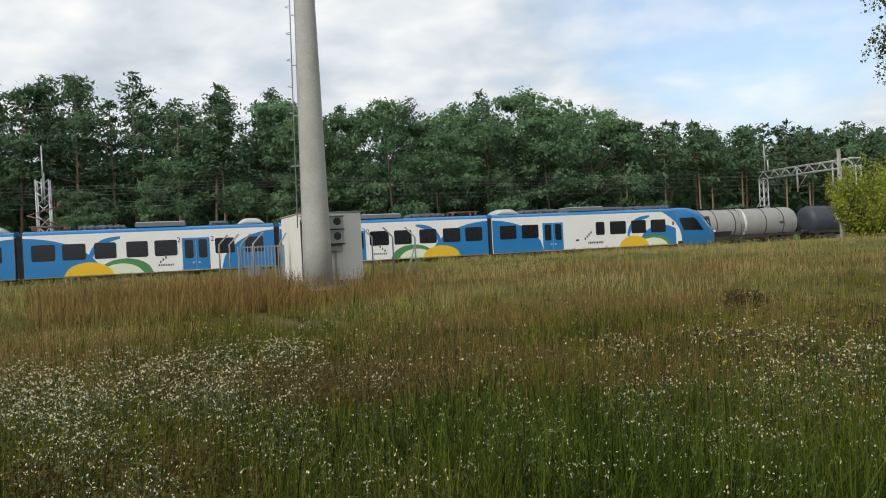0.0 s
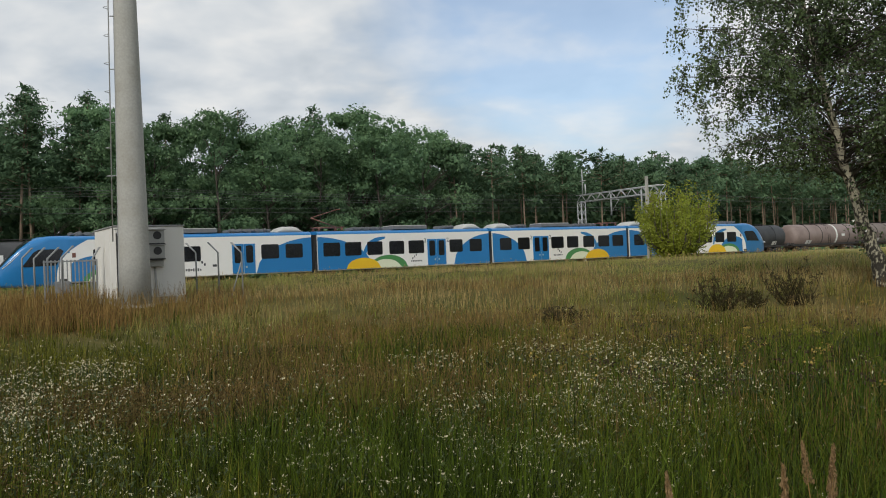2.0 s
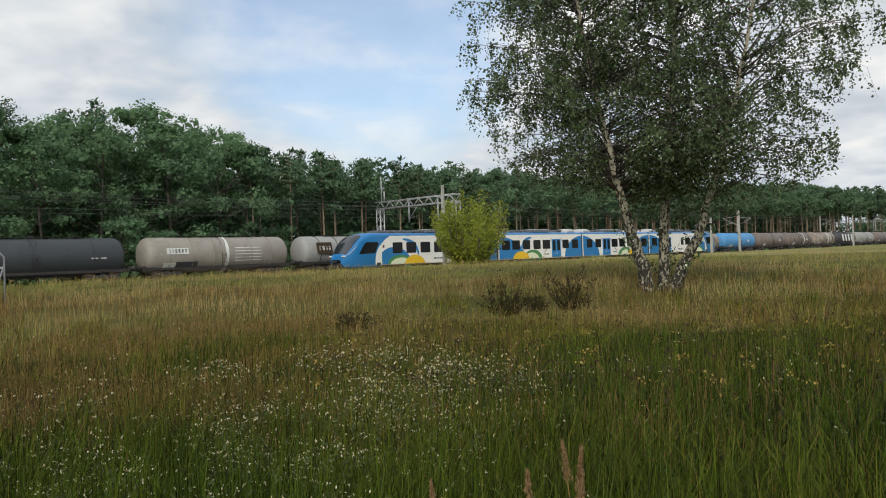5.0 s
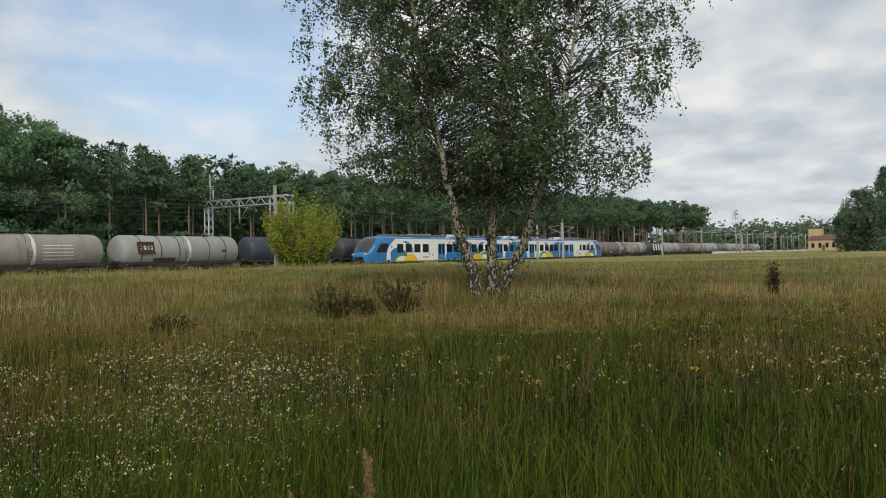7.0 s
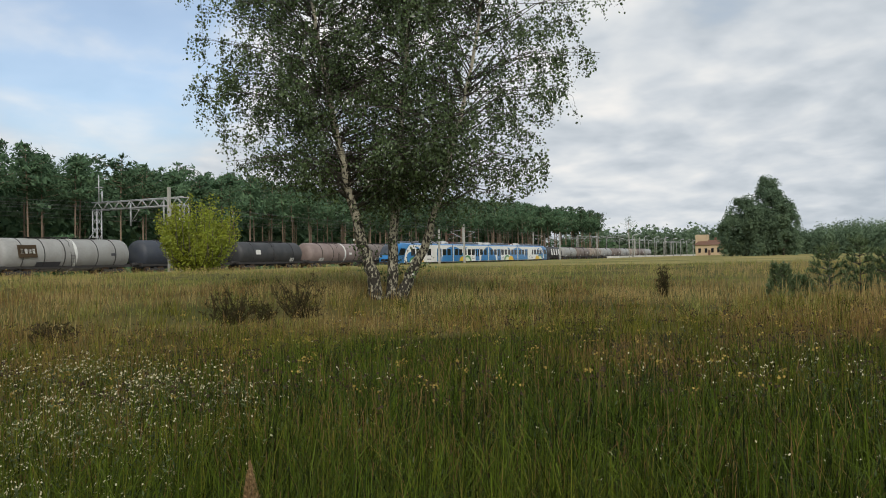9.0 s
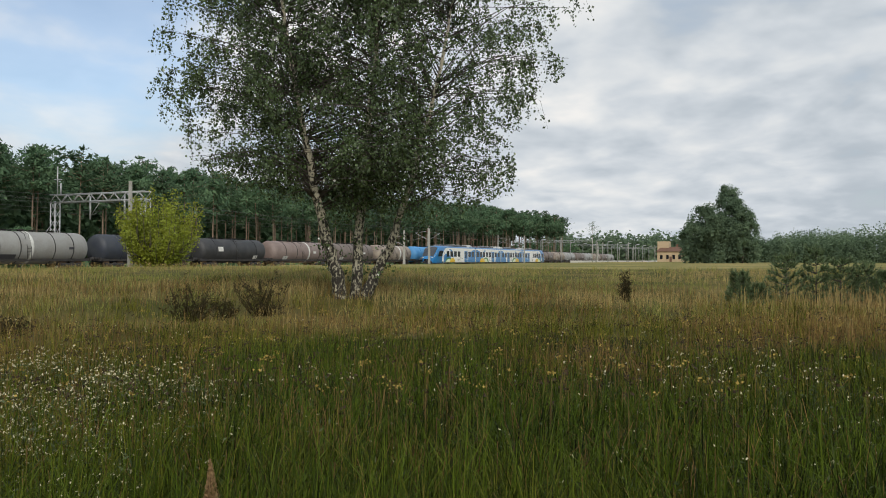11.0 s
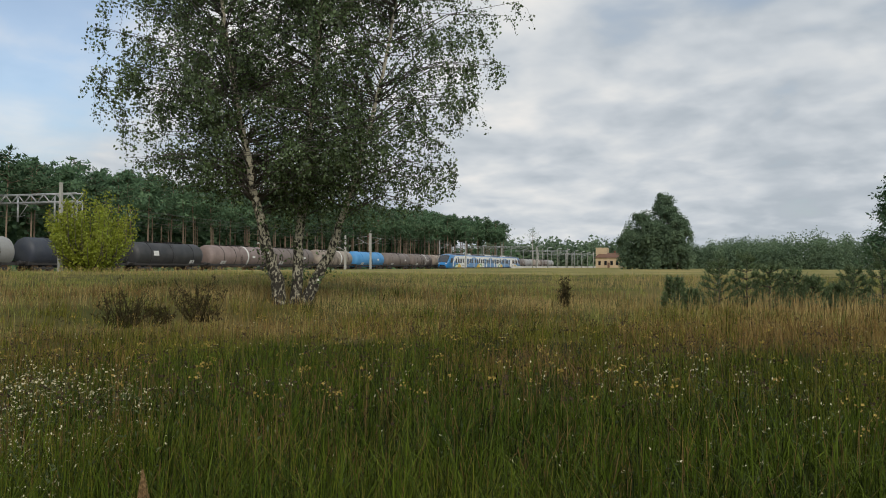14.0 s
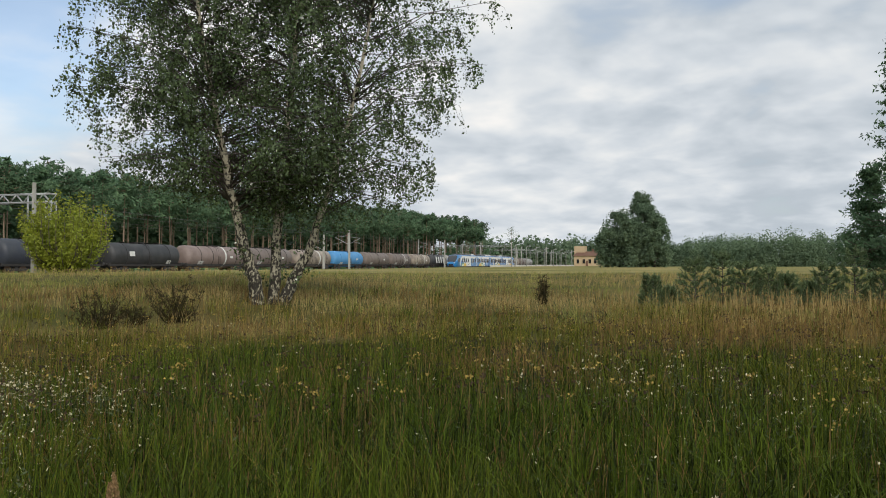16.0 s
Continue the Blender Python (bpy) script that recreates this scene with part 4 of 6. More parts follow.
def build_fence():
    for x, y, o, b in ((-1.08, 29.9, (-0.9, -0.2), (-0.5, 0.3)), (-2.02, 31.4, (-0.9, -0.2), None), (-3.0, 33.1, (-0.9, -0.2), None), (-4.1, 34.9, (-0.9, -0.2), None),
                       (-6.85, 28.3, (0.95, 0.1), None), (-7.7, 29.9, (0.95, 0.1), None), (-8.6, 31.6, (0.95, 0.1), None), (-9.5, 33.3, (0.95, 0.1), None), (-6.3, 30.3, (0.6, 0.2), None)):
        fence_post(x, y, o, b)
    # gate of flat bars between two posts
    a, b = Vector((-7.65, 29.2, 0)), Vector((-6.12, 30.2, 0))
    d = (b - a)
    ang = math.degrees(math.atan2(d.y, d.x))
    z = gz(a.x, a.y)
    root = thing("gate", pose(a.x, a.y, z, 0, 0, ang), "grey steel bar gate beside the shelter", "gate")
    L = d.length
    part("gate_frame", box_bm([((L / 2, 0, 0.22), (L, 0.04, 0.05)), ((L / 2, 0, 1.62), (L, 0.04, 0.05)), ((0.03, 0, 0.92), (0.05, 0.05, 1.5)), ((L - 0.03, 0, 0.92), (0.05, 0.05, 1.5))]), M["fence_steel"], root)
    for i in range(13):
        part("bar", box_bm([((0.12 + (L - 0.24) * i / 12, 0, 0.92), (0.035, 0.02, 1.5))]), M["fence_steel"], root)
    part("lock_plate", box_bm([((L * 0.32, -0.04, 0.72), (0.5, 0.03, 0.42))], 0.01), M["fence_steel"], root)


# ---------------------------------------------------------------- overhead line
def lattice(length, w, step, r=0.03, diag=0.02, axis="Z"):
    """Tubes of a square lattice beam along z from 0."""
    out = []
    cs = [(-w / 2, -w / 2), (w / 2, -w / 2), (w / 2, w / 2), (-w / 2, w / 2)]
    for x, y in cs:
        out.append(([(x, y, 0), (x, y, length)], r))
    n = max(2, int(length / step))
    for i in range(n):
        z0, z1 = length * i / n, length * (i + 1) / n
        for k in range(4):
            a, b = cs[k], cs[(k + 1) % 4]
            if i % 2:
                a, b = b, a
            out.append(([(*a, z0), (*b, z1)], diag))
    return out


def build_gantry(u=58.9, v0=54.3, v1=66.0, z=8.0):
    root = thing("catenary_gantry", pose(*spot(u, v0, 0.4), 0, 0, TURN + 90), "grey lattice steel catenary gantry over the tracks", "gantry")
    span_ = v1 - v0
    for x in (0.0, span_):
        ob = tubes("leg", lattice(z - 0.4 - 0.6, 0.6, 0.8, 0.06, 0.035), M["galv"], root, sides=5)
        ob.location = (x, 0, 0)
    beam = tubes("beam", lattice(span_ + 0.6, 0.75, 0.75, 0.055, 0.035), M["galv"], root, sides=5)
    beam.matrix_basis = Matrix.Translation((-0.3, 0, z - 0.75)) @ Matrix.Rotation(radians(90), 4, "Y")
    tubes("spike", [([(span_ - 0.3, 0, z - 0.4), (span_ - 0.3, 0, z + 2.5)], 0.06), ([(span_ - 0.8, 0, z + 1.2), (span_ + 0.2, 0, z + 1.2)], 0.05), ([(span_ - 0.75, 0, z - 0.4), (span_ - 0.75, 0, z + 0.8)], 0.08)], M["galv"], root)
    for x in (2.6, 7.0):
        drop = tubes("drop_post", [([(x, 0, z - 0.6), (x, 0, z - 2.9)], 0.09)], M["galv"], root)
        tubes("cantilever", [([(x, 0, z - 1.2), (x - 1.6, 0.4, z - 1.35)], 0.03), ([(x, 0, z - 2.6), (x - 1.6, 0.4, z - 1.35)], 0.03), ([(x, 0, z - 2.5), (x - 1.2, 0.3, z - 2.3)], 0.02)], M["galv"], root)
    tubes("guy", [([(span_ + 0.2, 0, z - 3.0), (span_ + 0.3, 3.6, 0.4)], 0.04)], M["galv"], root)


def concrete_mast(u, v, h, arm, label, arm_dir=1):
    root = thing("catenary_mast", pose(*spot(u, v, 0.3), 0, 0, TURN + 90), label, "catenary mast", "catenary masts")
    n = 6
    vs = [[(s * (0.17 - 0.06 * i / (n - 1)) * a, s2 * (0.14 - 0.05 * i / (n - 1)), h * i / (n - 1)) for a, s, s2 in ((1, -1, -1), (1, 1, -1), (1, 1, 1), (1, -1, 1))] for i in range(n)]
    loft(vs, "shaft", M["concrete"], root)
    part("cap", box_bm([((0, 0, h + 0.03), (0.24, 0.2, 0.06))]), M["concrete"], root)
    if arm:
        tubes("cantilever", [([(0, 0, h - 0.8), (arm_dir * 2.6, 0, h - 1.1)], 0.035), ([(0, 0, h - 2.4), (arm_dir * 2.6, 0, h - 1.1)], 0.04), ([(arm_dir * 1.2, 0, h - 1.9), (arm_dir * 2.9, 0, h - 2.3)], 0.025)], M["galv"], root)
        part("insulator", cyl_bm(0.09, 0.09, 0.35, 10, Matrix.Translation((arm_dir * 0.45, 0, h - 0.86)) @ Matrix.Rotation(radians(90), 4, "Y")), M["redbrown"], root)


def build_overhead():
    build_gantry()
    concrete_mast(52.5, 50.0, 7.9, False, "pale concrete line mast standing behind a bush")
    for u, v, h, d in ((113.0, 52.6, 5.9, 1), (123.0, 52.6, 7.0, 1), (180.0, 52.6, 7.0, 1), (196.0, 64.4, 7.8, -1), (150.0, 64.4, 7.8, -1), (240.0, 64.4, 7.8, -1), (268.0, 52.6, 7.4, 1)):
        concrete_mast(u, v, h, True, "pale concrete catenary mast with a cantilever arm", d)
    # lattice mast behind the train at the near end of the line
    root = thing("lattice_mast", pose(*spot(-8.4, 65.6, 0.4), 0, 0, TURN + 90), "grey lattice steel mast with cable brackets", "mast")
    tubes("tower", lattice(8.0, 0.9, 0.85, 0.06, 0.04), M["galv"], root, sides=5)
    tubes("top_spike", [([(0, 0, 7.6), (0, 0, 10.6)], 0.05), ([(-0.9, 0, 7.9), (0.6, 0, 8.3)], 0.05), ([(-0.7, 0, 6.2), (-0.7, 0, 8.0)], 0.06), ([(0.5, 0, 6.2), (0.5, 0, 8.6)], 0.06)], M["galv"], root)
    # wires
    for v, z, r in ((TRAIN_V, 6.0, 0.009), (TRAIN_V, 7.3, 0.010), (TANK_V, 6.0, 0.009), (TANK_V, 7.3, 0.010), (66.4, 8.4, 0.011), (66.4, 7.9, 0.011)):
        pts = []
        for i in range(0, 73):
            u = -110 + i * 10
            sag = 0.0 if z < 6.5 else -0.55 * (1 - ((i % 6) / 3 - 1) ** 2)
            pts.append(track(u, v, z + sag))
        ob = tubes("overhead_wire", [(pts, r)], M["wire"], None, sides=4)
        tagged(ob, "dark overhead wire above the railway line", "overhead wire", kind="structure")


# ---------------------------------------------------------------- trees
def crown_points(rng, blobs, n):
    """Points near the outside of several blobs: (centre, radii)."""
    w = np.array([b[1][0] * b[1][1] + b[1][2] ** 2 for b in blobs], float)
    pick = rng.choice(len(blobs), n, p=w / w.sum())
    c = np.array([b[0] for b in blobs], float)[pick]
    r = np.array([b[1] for b in blobs], float)[pick]
    d = rng.normal(size=(n, 3))
    d /= np.linalg.norm(d, axis=1)[:, None]
    q = rng.uniform(0.25, 1.0, n) ** 0.5
    return c + d * r * q[:, None] * (1 + 0.07 * rng.normal(size=(n, 1))), d + np.array([0, 0, 0.7])


def broadleaf_tree(seed, h, w, n=1300, size=0.62, low=0.08, flat=0.6, peak=0.0, clumps=52, leaf="leaf_wood"):
    """A crown of many leafy clumps, each thick above and open beneath, on limbs from a tapered trunk."""
    rng = np.random.default_rng(seed)
    root = thing("broadleaf_tree", pose(0, 0, -200), "green broadleaf tree at the edge of the wood", "tree", "wood edge trees")
    lean = rng.normal(size=2) * 0.4
    pts = [(lean[0] * k * k, lean[1] * k * k, h * 0.75 * k) for k in (0, 0.25, 0.5, 0.75, 1)]
    limbs = [(pts, [0.20, 0.17, 0.13, 0.09, 0.04])]
    blobs = []
    for i in range(clumps):
        k = low + (0.95 - low) * rng.uniform(0, 1) ** 0.9
        a = rng.uniform(0, 2 * math.pi)
        reach = w * 0.5 * (0.5 + 0.62 * math.sin(math.pi * min(1, k * 0.9 + 0.12))) * rng.uniform(0.4, 1.05) * (1 - peak * k)
        c = (lean[0] * k + reach * math.cos(a), lean[1] * k + reach * math.sin(a), h * k)
        s = rng.uniform(0.55, 1.25) * w / 6 * (1 - 0.45 * peak * k)
        blobs.append((c, (s, s * rng.uniform(0.8, 1.2), s * flat * rng.uniform(0.8, 1.2))))
        if i % 2 == 0:
            limbs.append(([(lean[0] * k * k, lean[1] * k * k, h * k * 0.75), (c[0] * 0.5, c[1] * 0.5, h * k * 0.9), c], [0.05, 0.03, 0.012]))
    for i in range(6):
        a, q = rng.uniform(0, 2 * math.pi), rng.uniform(0.05, 0.28) * w * (1 - peak)
        s = w * rng.uniform(0.10, 0.19) * (1 - 0.5 * peak)
        blobs.append(((lean[0] + q * math.cos(a), lean[1] + q * math.sin(a), h * rng.uniform(0.84, 0.97)), (s, s, h * 0.055)))
    tubes("trunk", limbs, M["bark_grey"], root, sides=6)
    wt = np.array([b[1][0] * b[1][1] for b in blobs])
    pick = rng.choice(len(blobs), n, p=wt / wt.sum())
    c, r = np.array([b[0] for b in blobs], float)[pick], np.array([b[1] for b in blobs], float)[pick]
    d = rng.normal(size=(n, 3))
    d[:, 2] = np.where(rng.uniform(0, 1, n) < 0.74, np.abs(d[:, 2]), d[:, 2])
    d /= np.linalg.norm(d, axis=1)[:, None]
    q = rng.uniform(0.30, 1.0, n)[:, None] ** 0.45 * (1 + 0.10 * rng.normal(size=(n, 1)))
    v, f = leaves_np(rng, c + d * r * q, size, 0.7, facing=d + np.array([0, 0, 0.55]), loose=0.6)
    core, _ = crown_points(rng, [(c_, (a_ * 0.6, b_ * 0.6, d_ * 0.6)) for c_, (a_, b_, d_) in blobs], n // 8)
    v2, f2 = leaves_np(rng, core, size * 2.2, 0.9)
    put("crown", mesh_np("crown", np.concatenate([v, v2]), np.concatenate([f, f2 + len(v)]), M[leaf]), root)
    return root


def pine_tree(seed, h, w, n=900, bare=0.55, leaf=0.36, point=0.6):
    """A bare trunk and a crown of boughs, each with a cushion of needles along its outer part; point: how fast the crown narrows."""
    rng = np.random.default_rng(seed)
    root = thing("pine_tree", pose(0, 0, -200), "tall pine with a bare reddish trunk and dark crown", "tree", "wood edge pines")
    lean = rng.normal(size=2) * 0.45
    pts = [(lean[0] * k * k, lean[1] * k * k, h * 0.97 * k) for k in (0, 0.25, 0.5, 0.75, 1)]
    limbs = [(pts, [0.135, 0.115, 0.095, 0.07, 0.02])]
    boughs = []
    for i in range(46):
        q = rng.uniform(0, 1) ** 0.85
        k = bare + (0.985 - bare) * q
        a = rng.uniform(0, 2 * math.pi)
        reach = w * 0.5 * (0.6 + 1.1 * q if q < 0.3 else ((1.0 - q) / 0.7) ** point + 0.05) * rng.uniform(0.4, 1.2)
        p0 = np.array([lean[0] * k * k, lean[1] * k * k, h * (k - 0.02)])
        e = p0 + np.array([reach * math.cos(a), reach * math.sin(a), (0.18 + 0.25 * q) * reach])
        boughs.append((p0, e, reach))
        if i % 2:
            limbs.append(([tuple(p0), tuple(e)], [0.045, 0.012]))
    for i in range(6):
        k = bare * rng.uniform(0.4, 1.0)
        a = rng.uniform(0, 2 * math.pi)
        limbs.append(([(lean[0] * k * k, lean[1] * k * k, h * k), (0.9 * math.cos(a), 0.9 * math.sin(a), h * k + 0.1)], [0.025, 0.008]))
    tubes("trunk", limbs, M["bark_pine"], root, sides=5)
    wt = np.array([g[2] + 0.30 for g in boughs])
    pick = rng.choice(len(boughs), n, p=wt / wt.sum())
    t = rng.uniform(0.22, 1.08, n)[:, None]
    p0, e = np.array([g[0] for g in boughs])[pick], np.array([g[1] for g in boughs])[pick]
    sp = (0.13 + 0.19 * wt[pick] / wt.max())[:, None] * w / 4.8
    c = p0 * (1 - t) + e * t + rng.normal(size=(n, 3)) * sp * np.array([1.15, 1.15, 0.6])
    face = (c - p0) * np.array([1, 1, 0.6]) * 0.5 + np.array([0, 0, 1.0])
    v, f = leaves_np(rng, c, leaf * 1.2, 0.36, 0.55, facing=face, loose=0.7)
    put("crown", mesh_np("crown", v, f, M["leaf_pine"]), root)
    return root


def spruce_tree(seed, h, w, n):
    rng = np.random.default_rng(seed)
    root = thing("conifer", pose(0, 0, -200), "dark bushy conifer with branches down to the grass", "tree", "dark conifers")
    limbs = [([(0, 0, 0), (0.1, 0, h * 0.5), (0, 0, h * 0.98)], [0.22, 0.14, 0.02])]
    pts = []
    for i in range(int(n / 60)):
        k = rng.uniform(0.03, 0.98)
        a = rng.uniform(0, 2 * math.pi)
        L = w * 0.5 * (1.02 - k) ** 0.75 * rng.uniform(0.55, 1.1)
        p0 = np.array([0, 0, h * k])
        m = p0 + np.array([L * 0.6 * math.cos(a), L * 0.6 * math.sin(a), -0.10 * L])
        e = p0 + np.array([L * math.cos(a), L * math.sin(a), 0.12 * L])
        limbs.append(([tuple(p0), tuple(m), tuple(e)], [0.04, 0.025, 0.008]))
        t = rng.uniform(0.1, 1.05, 60)[:, None]
        q = p0 * (1 - t) ** 2 + 2 * m * t * (1 - t) + e * t * t
        pts.append(q + rng.normal(size=q.shape) * np.array([0.28, 0.28, 0.13]))
    tubes("trunk", limbs, M["bark_grey"], root, sides=5)
    v, f = leaves_np(rng, np.concatenate(pts), 0.32, 0.4)
    put("crown", mesh_np("crown", v, f, M["leaf_pine"]), root)
    return root


def place(ob, x, y, rot, s, z=None):
    m = pose(x, y, gz(x, y) - 0.1 if z is None else z, 0, 0, rot) @ Matrix.Scale(s, 4)
    return copy_thing(ob, m)


def remove_thing(ob):
    for o in (*ob.children_recursive, ob):
        bpy.data.objects.remove(o)


def build_wood():
    rng = np.random.default_rng(5)
    broad = [broadleaf_tree(10 + i, 15.0, 7.8 + i % 3, 5600, 0.25) for i in range(5)]
    low = [broadleaf_tree(30 + i, 6.5, 6.0, 2300, 0.24, 0.02) for i in range(3)]
    pine = [pine_tree(50 + i, 15.0, 6.4, 1150, 0.42 + 0.05 * i, 0.50) for i in range(5)]
    tall = [pine_tree(60 + i, 15.0, 4.9 + 0.25 * i, 2700, 0.34 + 0.05 * (i % 4), 0.29, 0.75) for i in range(6)]
    for o in low:
        tagged(o, "low leafy growth at the foot of the wood", "tree")

    def put_tree(pool, u, v, h, base):
        p = track(u, v)
        h *= 1 + 0.28 * min(1, max(0, (u - 150) / 110))
        place(pool[rng.integers(len(pool))], p.x, p.y, rng.uniform(0, 360), h / base)
    # mostly pines on the near stretch, with a few broadleaves before them
    for u in np.arange(-46, 12, 2.6):
        put_tree(tall, u + rng.uniform(-1.3, 1.3), 76 + rng.uniform(-2.5, 2.5), rng.uniform(15.5, 19.2) * (1.0 if u < -1 else 0.93), 15)
        put_tree(tall, u + rng.uniform(-1.5, 1.5), 84 + rng.uniform(-3, 3), rng.uniform(18.8, 22.0) * (1.0 if u < -1 else 0.91), 15)
    for u in np.arange(-44, 12, 7.4):
        put_tree(broad, u + rng.uniform(-2, 2), 71.5 + rng.uniform(-1.0, 1.5), rng.uniform(7.5, 12.0), 15)
    # a mass of broadleaves further on, pines over their tops
    for u in np.arange(11, 50, 4.4):
        put_tree(broad, u + rng.uniform(-1.3, 1.3), 72 + rng.uniform(-1.5, 2.0), rng.uniform(12.4, 15.8), 15)
    for u in np.arange(10, 52, 4.8):
        put_tree(broad, u + rng.uniform(-2, 2), 79 + rng.uniform(-2, 2), rng.uniform(15.6, 17.8), 15)
    for u in np.arange(10, 50, 4.0):
        put_tree(tall, u + rng.uniform(-2, 2), 87 + rng.uniform(-2.5, 2.5), rng.uniform(17.6, 20.0), 15)
    for u in np.arange(-66, 60, 5.5):
        put_tree(low, u + rng.uniform(-2, 2), 68.6 + rng.uniform(-0.8, 1.5), rng.uniform(3.0, 6.0), 6.5)
    # pines on the far stretch
    for u in np.arange(47, 292, 2.9):
        put_tree(pine[2:], u + rng.uniform(-1.2, 1.2), 74 + rng.uniform(-2, 3), rng.uniform(12.8, 14.6), 15)
    for u in np.arange(50, 292, 3.8):
        put_tree(pine, u + rng.uniform(-1.6, 1.6), 82 + rng.uniform(-2.5, 2.5), rng.uniform(14.2, 15.8), 15)
    for u in np.arange(46, 292, 6.4):
        put_tree(pine, u + rng.uniform(-2, 2), 92 + rng.uniform(-3, 3), rng.uniform(15.6, 17.2), 15)
    for u in np.arange(62, 285, 21):
        put_tree(low, u + rng.uniform(-7, 7), 69.5 + rng.uniform(-0.8, 1.5), rng.uniform(2.0, 4.0), 6.5)
    # the end of the wood, leafy down to the ground
    for i in range(9):
        put_tree(low, 286 + 2.8 * i + rng.uniform(-2, 2), 69 + rng.uniform(0, 26), rng.uniform(4.0, 6.5), 6.5)
    for o in broad + low + pine + tall:
        remove_thing(o)
    # the depth of the wood
    n = 36000
    u, v, z = rng.uniform(-110, 300, n), rng.uniform(96, 112, n), rng.uniform(0, 1, n)
    top = np.where(u < 50, 12.5, 13.5) + 1.3 * np.sin(u * 0.7) + np.sin(u * 0.23)
    c = np.stack([DU.x * u + DV.x * v, DU.y * u + DV.y * v, 0.5 + z * top], 1)
    vv, f = leaves_np(rng, c, 1.7, 0.8)
    tagged(put("deep_wood", mesh_np("deep_wood", vv, f, M["leaf_pine"])), "dark depth of the pine wood", "woods", kind="stuff")
    n = 26000
    u, v = rng.uniform(-50, 84, n), rng.uniform(80, 96, n)
    top = np.where(u > 46, 10.0, 13.0) + 1.5 * np.sin(u * 0.5) + 1.2 * np.sin(u * 0.19 + 1)
    c = np.stack([DU.x * u + DV.x * v, DU.y * u + DV.y * v, 0.5 + rng.uniform(0, 1, n) ** 1.2 * top], 1)
    vv, f = leaves_np(rng, c, 0.9, 0.8)
    tagged(put("inner_foliage", mesh_np("inner_foliage", vv, f, M["leaf_pine"])), "shaded foliage inside the wood", "woods", kind="stuff")
    # dark undergrowth under the pines
    n = 9000
    u, v = rng.uniform(-70, 292, n), rng.uniform(70, 92, n)
    z = rng.uniform(0, 1, n) ** 1.6 * np.where(u < 60, 1.8, 1.1)
    c = np.stack([DU.x * u + DV.x * v, DU.y * u + DV.y * v, 0.45 + z], 1)
    vv, f = leaves_np(rng, c, 0.7, 0.7)
    tagged(put("undergrowth", mesh_np("undergrowth", vv, f, M["leaf_wood"])), "dark undergrowth among the trunks", "undergrowth", kind="stuff")


def far_clump(name, label, az0, az1, r, top0, top1, crowns, per, size, material, seed, depth=25, z0=0.9):
    """A distant wood: crowns of uneven height and width, each a dome of small leaf clumps."""
    rng = np.random.default_rng(seed)
    k = rng.uniform(0, 1, crowns)
    az, rr = np.radians(az0 + (az1 - az0) * k), r + rng.uniform(0, 1, crowns) * depth
    roll_ = 1 + 0.07 * np.sin(k * 23 + seed) + 0.05 * np.sin(k * 61 + 2)
    top = (top0 + (top1 - top0) * k) * roll_ * rng.uniform(0.74, 1.06, crowns) * (0.86 + 0.14 * (rr - r) / depth)
    wide = top * rng.uniform(0.26, 0.46, crowns)
    d = rng.normal(size=(crowns, per, 3))
    d[:, :, 2] = np.abs(d[:, :, 2])
    d /= np.linalg.norm(d, axis=2)[:, :, None]
    knob = 1 + 0.20 * np.sin(d[:, :, 0] * 7 + rng.uniform(0, 6, (crowns, 1))) * np.cos(d[:, :, 2] * 8 + rng.uniform(0, 6, (crowns, 1))) + 0.02 * rng.normal(size=(crowns, per))
    base = np.stack([rr * np.sin(az), rr * np.cos(az), np.full(crowns, z0)], 1)[:, None, :]
    half = np.stack([wide, wide, top], 1)[:, None, :]
    c = base + d * half * knob[:, :, None] * (rng.uniform(0.3, 1, (crowns, per, 1)) ** 0.3)
    v, f = leaves_np(rng, c.reshape(-1, 3), size, 0.7, facing=(d + np.array([0, 0, 0.4])).reshape(-1, 3), loose=0.6)
    tagged(put(name, mesh_np(name, v, f, material)), label, "woods", kind="stuff")


